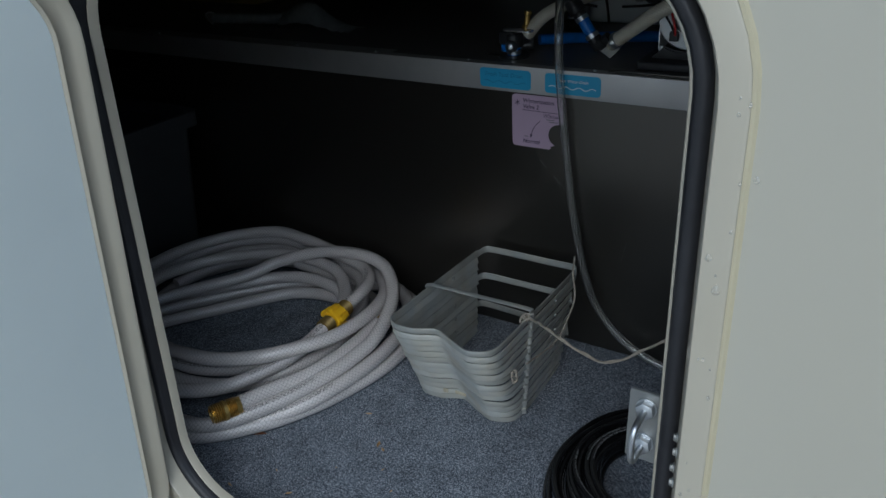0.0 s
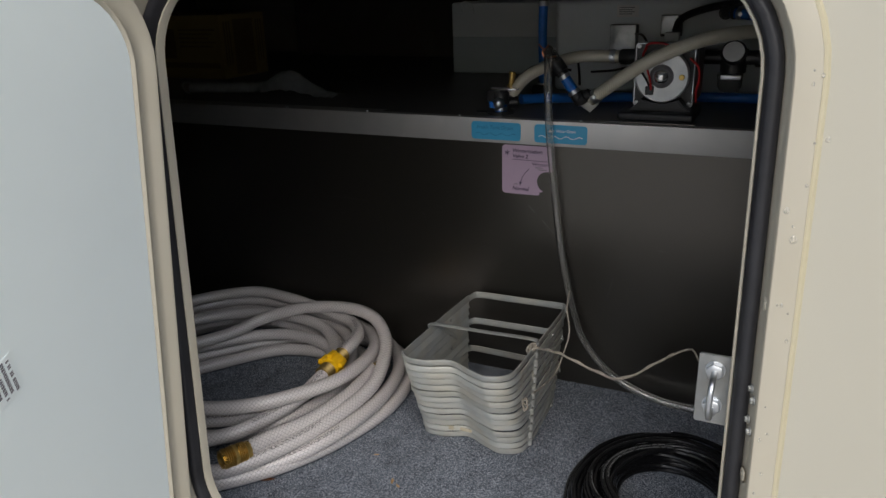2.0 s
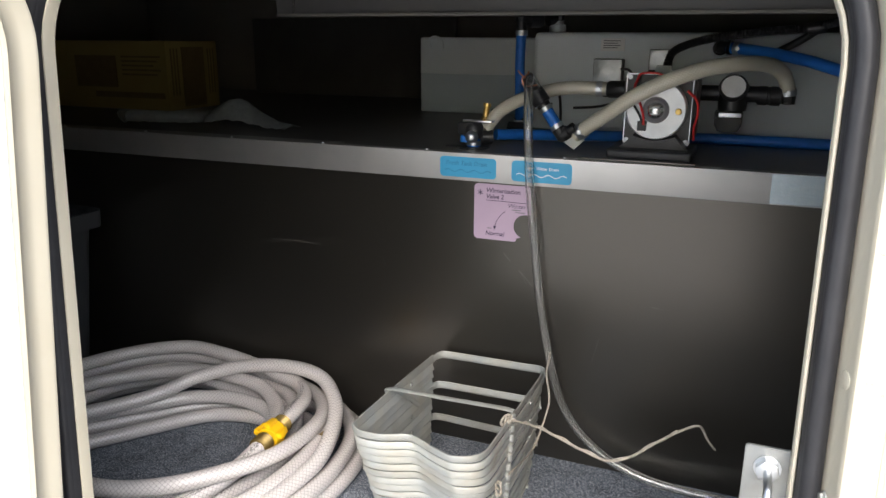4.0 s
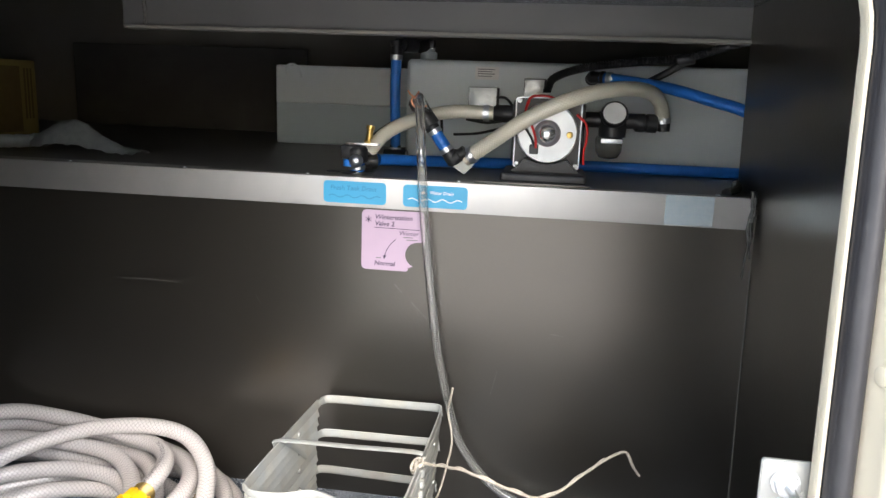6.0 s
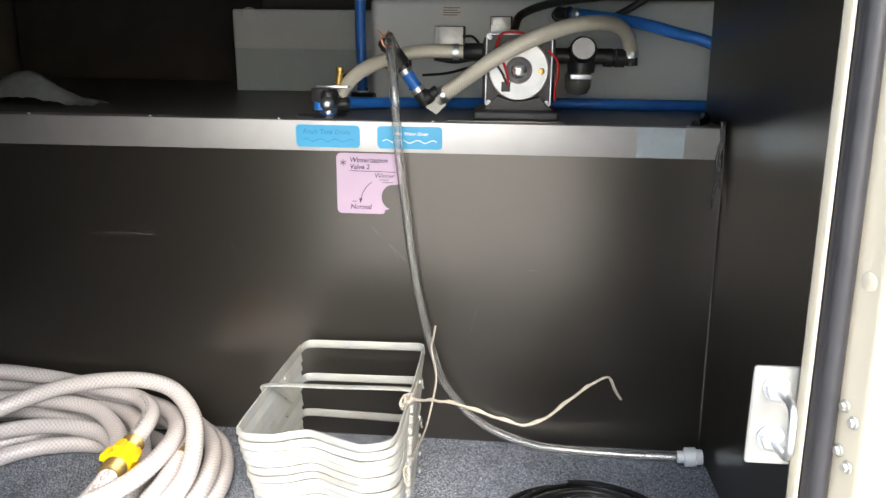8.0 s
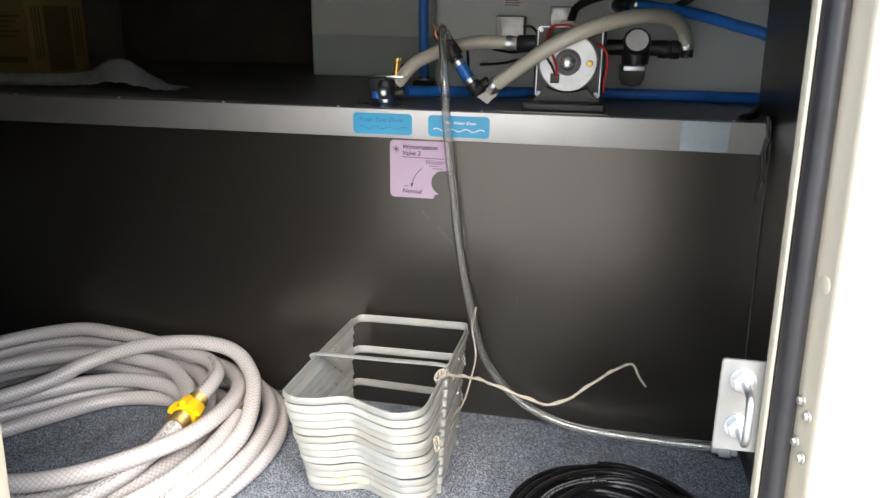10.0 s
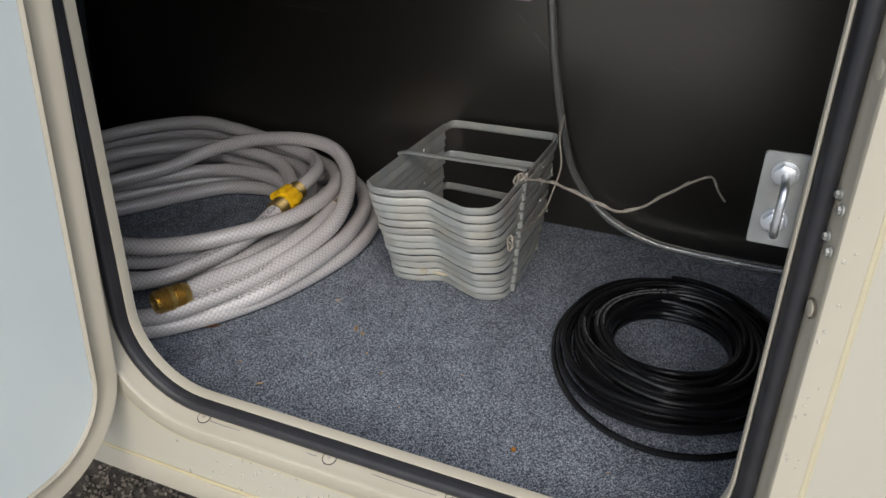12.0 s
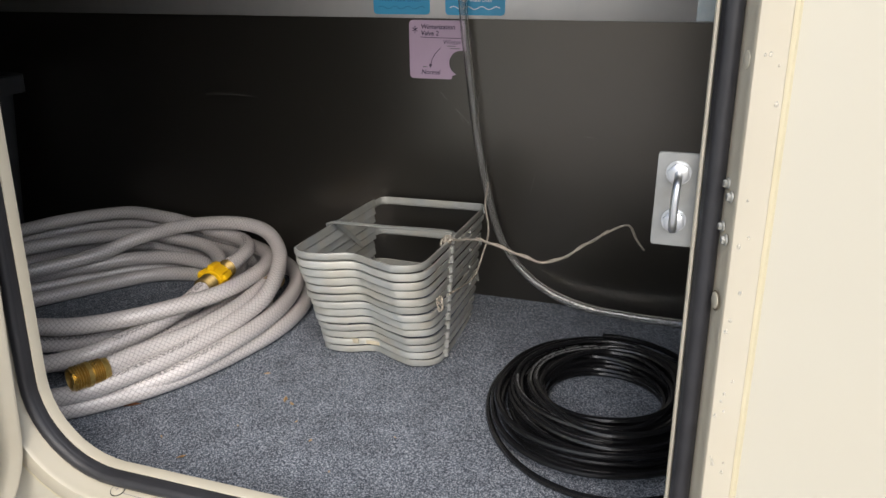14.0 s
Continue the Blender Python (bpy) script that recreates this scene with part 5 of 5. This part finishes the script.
saddle = plate([(PC.x - 0.046, 0.434), (PC.x + 0.046, 0.434), (PC.x + 0.036, 0.441), (PC.x + 0.026, 0.452), (PC.x + 0.012, 0.4475), (PC.x, 0.4462), (PC.x - 0.012, 0.4475), (PC.x - 0.026, 0.452), (PC.x - 0.036, 0.441)], 1.045, 1.075, bevel=0.002)
part("saddle", saddle, BLACK_PLASTIC, pump)
part("rubber_base", box(PC.x - 0.054, PC.x + 0.050, 1.022, 1.120, SHELF_Z + 0.0022, 0.4365, 0.004, 3), RUBBER, pump, "dark rubber base pad")
part("base_strip", box(PC.x - 0.085, PC.x + 0.055, 1.006, 1.021, SHELF_Z + 0.0022, SHELF_Z + 0.0045, 0.0006), PANEL, pump)
# inlet on the hose side
part("inlet_nut", lathe([(0, 0.0085), (0.004, 0.0115), (0.026, 0.0118), (0.028, 0.009), (0.036, 0.009)], (-0.186, 1.11, 0.5045), (1, 0, 0), 12), BLACK_PLASTIC, pump)
for pts in (((-0.140, 1.066, 0.520), (-0.134, 1.056, 0.528), (-0.115, 1.052, 0.529), (-0.100, 1.058, 0.524)), ((-0.138, 1.062, 0.522), (-0.141, 1.054, 0.510), (-0.132, 1.046, 0.492), (-0.127, 1.044, 0.478), (-0.126, 1.046, 0.466)),
            ((-0.078, 1.066, 0.508), (-0.066, 1.066, 0.496), (-0.064, 1.067, 0.478), (-0.067, 1.069, 0.462), (-0.066, 1.071, 0.446))):
    part("wire", sweep(catmull(pts, 0.004), 0.0016, 8), RED_WIRE, pump, "red wire")
part("wire", sweep(catmull([(-0.146, 1.058, 0.498), (-0.140, 1.046, 0.490), (-0.132, 1.046, 0.478), (-0.128, 1.047, 0.468)], 0.004), 0.0015, 8), BLACK_PLASTIC, pump)

# ---- strainer on the far side of the pump ----
st_ = thing("strainer", (-0.027, 1.18, 0.455), "black strainer with round white label and clear bowl", "strainer")
part("body", merge(lathe([(0, 0.0105), (0.075, 0.0105)], (-0.070, 1.165, 0.500), (1, 0, 0), 16), lathe([(0, 0.018), (0.030, 0.0205), (0.034, 0.019)], (-0.027, 1.165, 0.478), (0, 0, 1), 20)), BLACK_PLASTIC, st_)
fl = lathe([(0, 0.0175), (0.005, 0.0185), (0.008, 0.0175)], (-0.027, 1.150, 0.507), (0, -0.92, 0.40), 24)
body_face = part("cap", fl, BLACK_PLASTIC, st_)
part("round_label", lathe([(0.0085, 0.0150), (0.0090, 0.0150)], (-0.027, 1.150, 0.507), (0, -0.92, 0.40), 24), PAPER, body_face, "round white label with faded print")
part("bowl", lathe([(0, 0.017), (0.004, 0.0185), (0.020, 0.0175), (0.028, 0.013), (0.030, 0.006)], (-0.030, 1.165, 0.478), (0, 0, -1), 20), BOWL, st_, "clear strainer bowl")
part("bowl_clip", box(-0.042, -0.014, 1.142, 1.150, 0.470, 0.476, 0.001), ZINC, st_)
part("swivel_nut", lathe([(0, 0.010), (0.002, 0.0125), (0.012, 0.0128), (0.013, 0.0118), (0.016, 0.0118), (0.017, 0.0128), (0.029, 0.0128), (0.031, 0.008), (0.042, 0.0075)], (0.002, 1.168, 0.4985), (1, 0.05, -0.02), 12), BLACK_PLASTIC, st_)
part("outlet_elbow", merge(lathe([(0, 0.009), (0.016, 0.009)], (0.041, 1.172, 0.488), (0, 0, 1), 12), lathe([(0, 0.009), (0.008, 0.009)], (0.036, 1.171, 0.496), (1, 0, 0), 12)), BLACK_PLASTIC, st_)


# ---- split conduit and wires ----
def conduit(pts, r):
    line = catmull(pts, 0.0018)
    return sweep(line, [r * (1.0 if i % 2 else 0.84) for i in range(len(line))], 8)


cd = thing("wire_conduit", (0.0, 1.2, 0.52), "black corrugated wire conduit running to the side panel", "conduit")
part("conduit_run", conduit([(-0.120, 1.20, 0.520), (-0.118, 1.20, 0.540), (-0.108, 1.20, 0.556), (-0.068, 1.20, 0.570), (0.002, 1.20, 0.580), (0.064, 1.195, 0.586), (0.100, 1.175, 0.597), (0.140, 1.150, 0.609), (0.25, 1.15, 0.64), (0.36, 1.15, 0.66)], 0.0062), BLACK_PLASTIC, cd)
part("conduit_run", conduit([(0.020, 1.255, 0.552), (0.046, 1.230, 0.567), (0.068, 1.200, 0.583)], 0.0055), BLACK_PLASTIC, cd)
part("tape_wrap", lathe([(0, 0.0075), (0.010, 0.0085), (0.022, 0.0075)], (0.055, 1.197, 0.584), (1, -0.1, 0.12), 10), BLACK_PLASTIC, cd, "shiny black tape wrap")
part("connector", box(-0.134, -0.112, 1.188, 1.204, 0.514, 0.534, 0.002), WHITE_PLASTIC, cd, "pale plug connector")
for pts in (((-0.196, 1.283, 0.525), (-0.180, 1.26, 0.524), (-0.165, 1.24, 0.508), (-0.160, 1.22, 0.498)), ((-0.345, 1.10, 0.470), (-0.322, 1.12, 0.487), (-0.300, 1.14, 0.484), (-0.27, 1.15, 0.478)),
            ((-0.250, 1.20, 0.470), (-0.215, 1.20, 0.473), (-0.180, 1.18, 0.482), (-0.150, 1.16, 0.486)), ((-0.235, 1.22, 0.492), (-0.205, 1.22, 0.488), (-0.180, 1.20, 0.492), (-0.155, 1.18, 0.495)),
            ((-0.122, 1.195, 0.522), (-0.112, 1.18, 0.515), (-0.104, 1.16, 0.520), (-0.10, 1.14, 0.522)), ((-0.262, 1.15, 0.505), (-0.263, 1.17, 0.48), (-0.266, 1.19, 0.45))):
    solo("loose_wire", sweep(catmull(pts, 0.006), 0.0020, 7), BLACK_PLASTIC, "thin black wire looped by the pump", "wire", "wires round the pump")

# ---- things on the shelf and at the far end ----
cx0, cx1, cy0, cy1, cz0, cz1 = -1.47, -1.120, 1.315, 1.475, SHELF_Z, 0.562
carton = thing("carton", ((cx0 + cx1) / 2, (cy0 + cy1) / 2, cz0), "yellow printed cardboard carton with dark cut-out on the shelf", "carton")
part("carton_body", box(cx0, cx1, cy0, cy1, cz0, cz1, 0.0015), CARTON, carton, smooth=False)
part("cut_out", box(cx1 - 0.001, cx1 + 0.0008, cy0 + 0.045, cy1 - 0.045, cz0 + 0.006, cz1 - 0.012), CARTON_INK, carton, "dark worn panel on the carton end", smooth=False)
part("picture_panel", box(cx0 + 0.10, cx0 + 0.215, cy0 - 0.0008, cy0 + 0.001, cz0 + 0.045, cz1 - 0.03), CARTON_INK, carton, smooth=False)
for i in range(5):
    part("print_line", box(cx1 - 0.12, cx1 - 0.015 - 0.01 * (i % 3), cy0 - 0.0008, cy0 + 0.001, cz1 - 0.034 - i * 0.009, cz1 - 0.030 - i * 0.009), CARTON_INK, carton, smooth=False)
part("print_line", box(cx1 - 0.20, cx1 - 0.01, cy0 - 0.0008, cy0 + 0.001, cz0 + 0.024, cz0 + 0.036), CARTON_INK, carton, smooth=False)
for i in range(3):
    for y0 in (cy0 + 0.012, cy1 - 0.034):
        part("print_line", box(cx1 - 0.001, cx1 + 0.0008, y0 + i * 0.009, y0 + 0.004 + i * 0.009, cz0 + 0.03, cz1 - 0.015), CARTON_INK, carton, smooth=False)

wrap = thing("plastic_sleeve", (-0.85, 1.13, SHELF_Z), "crumpled translucent plastic sleeve lying on the shelf", "plastic sleeve")
wr = random.Random(3)
sl = catmull([(-1.035, 1.115, 0.4330), (-0.98, 1.12, 0.4340), (-0.90, 1.13, 0.4355), (-0.855, 1.135, 0.4400)], 0.006)
part("sleeve_tube", sweep(sl, [0.0115 + wr.uniform(-0.0012, 0.0012) for _ in sl], 12, flat=0.85), FILM, wrap)
part("tube_end", sweep(catmull([(-1.045 + 0.012 * math.cos(a), 1.113 + 0.003 * math.sin(2 * a), 0.4330 + 0.011 * math.sin(a)) for a in [i * 0.7 for i in range(10)]], 0.004), 0.0018, 6), FILM, wrap)
cr = bmesh.new()
rows_ = []
for i in range(27):
    u = i / 26
    x = -0.862 + 0.165 * u
    h = 0.036 * math.exp(-((u - 0.36) / 0.30) ** 2) + 0.008 * (1 - u) + 0.006
    row = []
    for j in range(9):
        v = j / 8
        row.append(cr.verts.new((x + wr.uniform(-0.0015, 0.0015), 1.125 + 0.045 * (v - 0.5) + wr.uniform(-0.001, 0.001), SHELF_Z + 0.003 + h * (1 - (2 * v - 1) ** 2 * 0.75) + wr.uniform(-0.0016, 0.0016))))
    rows_.append(row)
for a, b in zip(rows_, rows_[1:]):
    for j in range(8):
        cr.faces.new((a[j], a[j + 1], b[j + 1], b[j]))
bmesh.ops.solidify(cr, geom=cr.faces[:], thickness=0.0004)
part("crumpled_film", cr, FILM, wrap)

# grey bin standing at the far end of the floor
bin_ = thing("storage_bin", (-1.17, 0.84, 0.0), "dark grey plastic storage bin standing on the carpet", "bin")


def tub_loft(levels, closed):
    """Rounded rectangles of (height, half width, half depth) joined in turn."""
    bm = bmesh.new()
    loops = [[bm.verts.new((-1.175 + x, 0.84 + y, z)) for x, y in rounded(-hx, hx, -hy, hy, 0.025, 5)] for z, hx, hy in levels]
    for a, b in zip(loops, loops[1:] + (loops[:1] if closed else [])):
        for k in range(len(a)):
            bm.faces.new((a[k], a[(k + 1) % len(a)], b[(k + 1) % len(a)], b[k]))
    if not closed:
        bm.faces.new(loops[0][::-1])
        bm.faces.new(loops[-1])
    return bm


part("tub", tub_loft([(0.0, 0.150, 0.115), (0.012, 0.156, 0.121), (0.270, 0.1765, 0.1405), (0.270, 0.172, 0.136), (0.03, 0.150, 0.115)], False), BIN, bin_)
part("rim", tub_loft([(0.265, 0.1770, 0.1410), (0.265, 0.190, 0.152), (0.292, 0.191, 0.153), (0.294, 0.186, 0.148), (0.290, 0.1770, 0.1410)], True), BIN, bin_, "thick turned rim of the bin")

# ---- crumbs of leaf on the carpet ----
lf = random.Random(7)


def leaf_bit(x, y, s, ang):
    bm = bmesh.new()
    n = 8
    vs = []
    for i in range(n):
        a = 2 * math.pi * i / n
        r = s * (0.55 + 0.45 * lf.random()) * (1.3 if i % 4 == 0 else 0.8)
        vs.append(bm.verts.new((r * math.cos(a), 0.55 * r * math.sin(a), 0.0012 + 0.0012 * lf.random())))
    c = bm.verts.new((0, 0, 0.003))
    for i in range(n):
        bm.faces.new((vs[i], vs[(i + 1) % n], c))
    bmesh.ops.solidify(bm, geom=bm.faces[:], thickness=0.0004)
    bm.transform(Matrix.Translation((x, y, 0.0004)) @ Matrix.Rotation(ang, 4, "Z"))
    return bm


for x, y, s in ((-0.363, 0.661, 0.0062), (-0.352, 0.655, 0.004), (-0.410, 0.704, 0.0045), (-0.409, 0.538, 0.0042), (-0.485, 0.513, 0.0038), (-0.300, 0.600, 0.0026), (-0.330, 0.625, 0.0022), (-0.26, 0.56, 0.0018), (-0.05, 0.555, 0.0022), (-0.45, 0.56, 0.0022), (-0.385, 0.60, 0.0016), (-0.22, 0.63, 0.0016)):
    solo("leaf_crumb", leaf_bit(x, y, s * 1.15, lf.uniform(0, 6)), LEAF, "small dry leaf crumb on the carpet", "leaf", "leaf crumbs on the carpet")
solo("leaf_piece", leaf_bit(-0.522, 0.600, 0.012, 0.4), RUST_LEAF, "rust-brown leaf piece under the white hose", "leaf")
bead_ = bmesh.new()
bmesh.ops.create_icosphere(bead_, subdivisions=2, radius=0.0025)
bead_.transform(Matrix.Translation((-0.137, 0.549, 0.0028)))
solo("amber_bead", bead_, AMBER, "tiny amber resin bead on the carpet", "bead")

# ---- ground outside ----
g = bmesh.new()
bmesh.ops.create_grid(g, x_segments=2, y_segments=2, size=400)
g.transform(Matrix.Translation((0, 0, -0.62)))
setting("ground", g, PALE_GROUND, "pale concrete ground", "ground")
setting("gravel_bed", box(-6, 6, -0.25, 4, -0.64, -0.616), GRAVEL, "bed of dark damp gravel beneath the trailer", "gravel bed")
gs = random.Random(21)
stones = bmesh.new()
for i in range(6000):
    x, y, s = gs.uniform(-1.05, -0.35), gs.uniform(0.30, 1.15), gs.uniform(0.003, 0.0085)
    m_ = Matrix.Translation((x, y, -0.616 + s * 0.3)) @ Euler((gs.uniform(0, 6), gs.uniform(0, 6), gs.uniform(0, 6))).to_matrix().to_4x4() @ Matrix.Diagonal((s, s * gs.uniform(0.5, 0.9), s * gs.uniform(0.4, 0.7), 1))
    vs = [stones.verts.new(m_ @ Vector(c)) for c in ((1, 0, 0), (-1, 0, 0), (0, 1, 0), (0, -1, 0), (0, 0, 1), (0, 0, -1))]
    for a, b, c in ((0, 2, 4), (2, 1, 4), (1, 3, 4), (3, 0, 4), (2, 0, 5), (1, 2, 5), (3, 1, 5), (0, 3, 5)):
        stones.faces.new((vs[a], vs[b], vs[c]))
STONE = mat("damp_gravel_stone", (0.22, 0.185, 0.145), 0.6, color2=(0.07, 0.06, 0.048), scale=70, stain=(0.2, 0.18, 0.15), stain_scale=30, stain_amount=0.5)
me_ = bpy.data.meshes.new("gravel")
stones.to_mesh(me_)
stones.free()
me_.materials.append(STONE)
tagged(new("gravel", me_), "loose dark damp gravel stones on the ground", "gravel", kind="stuff")
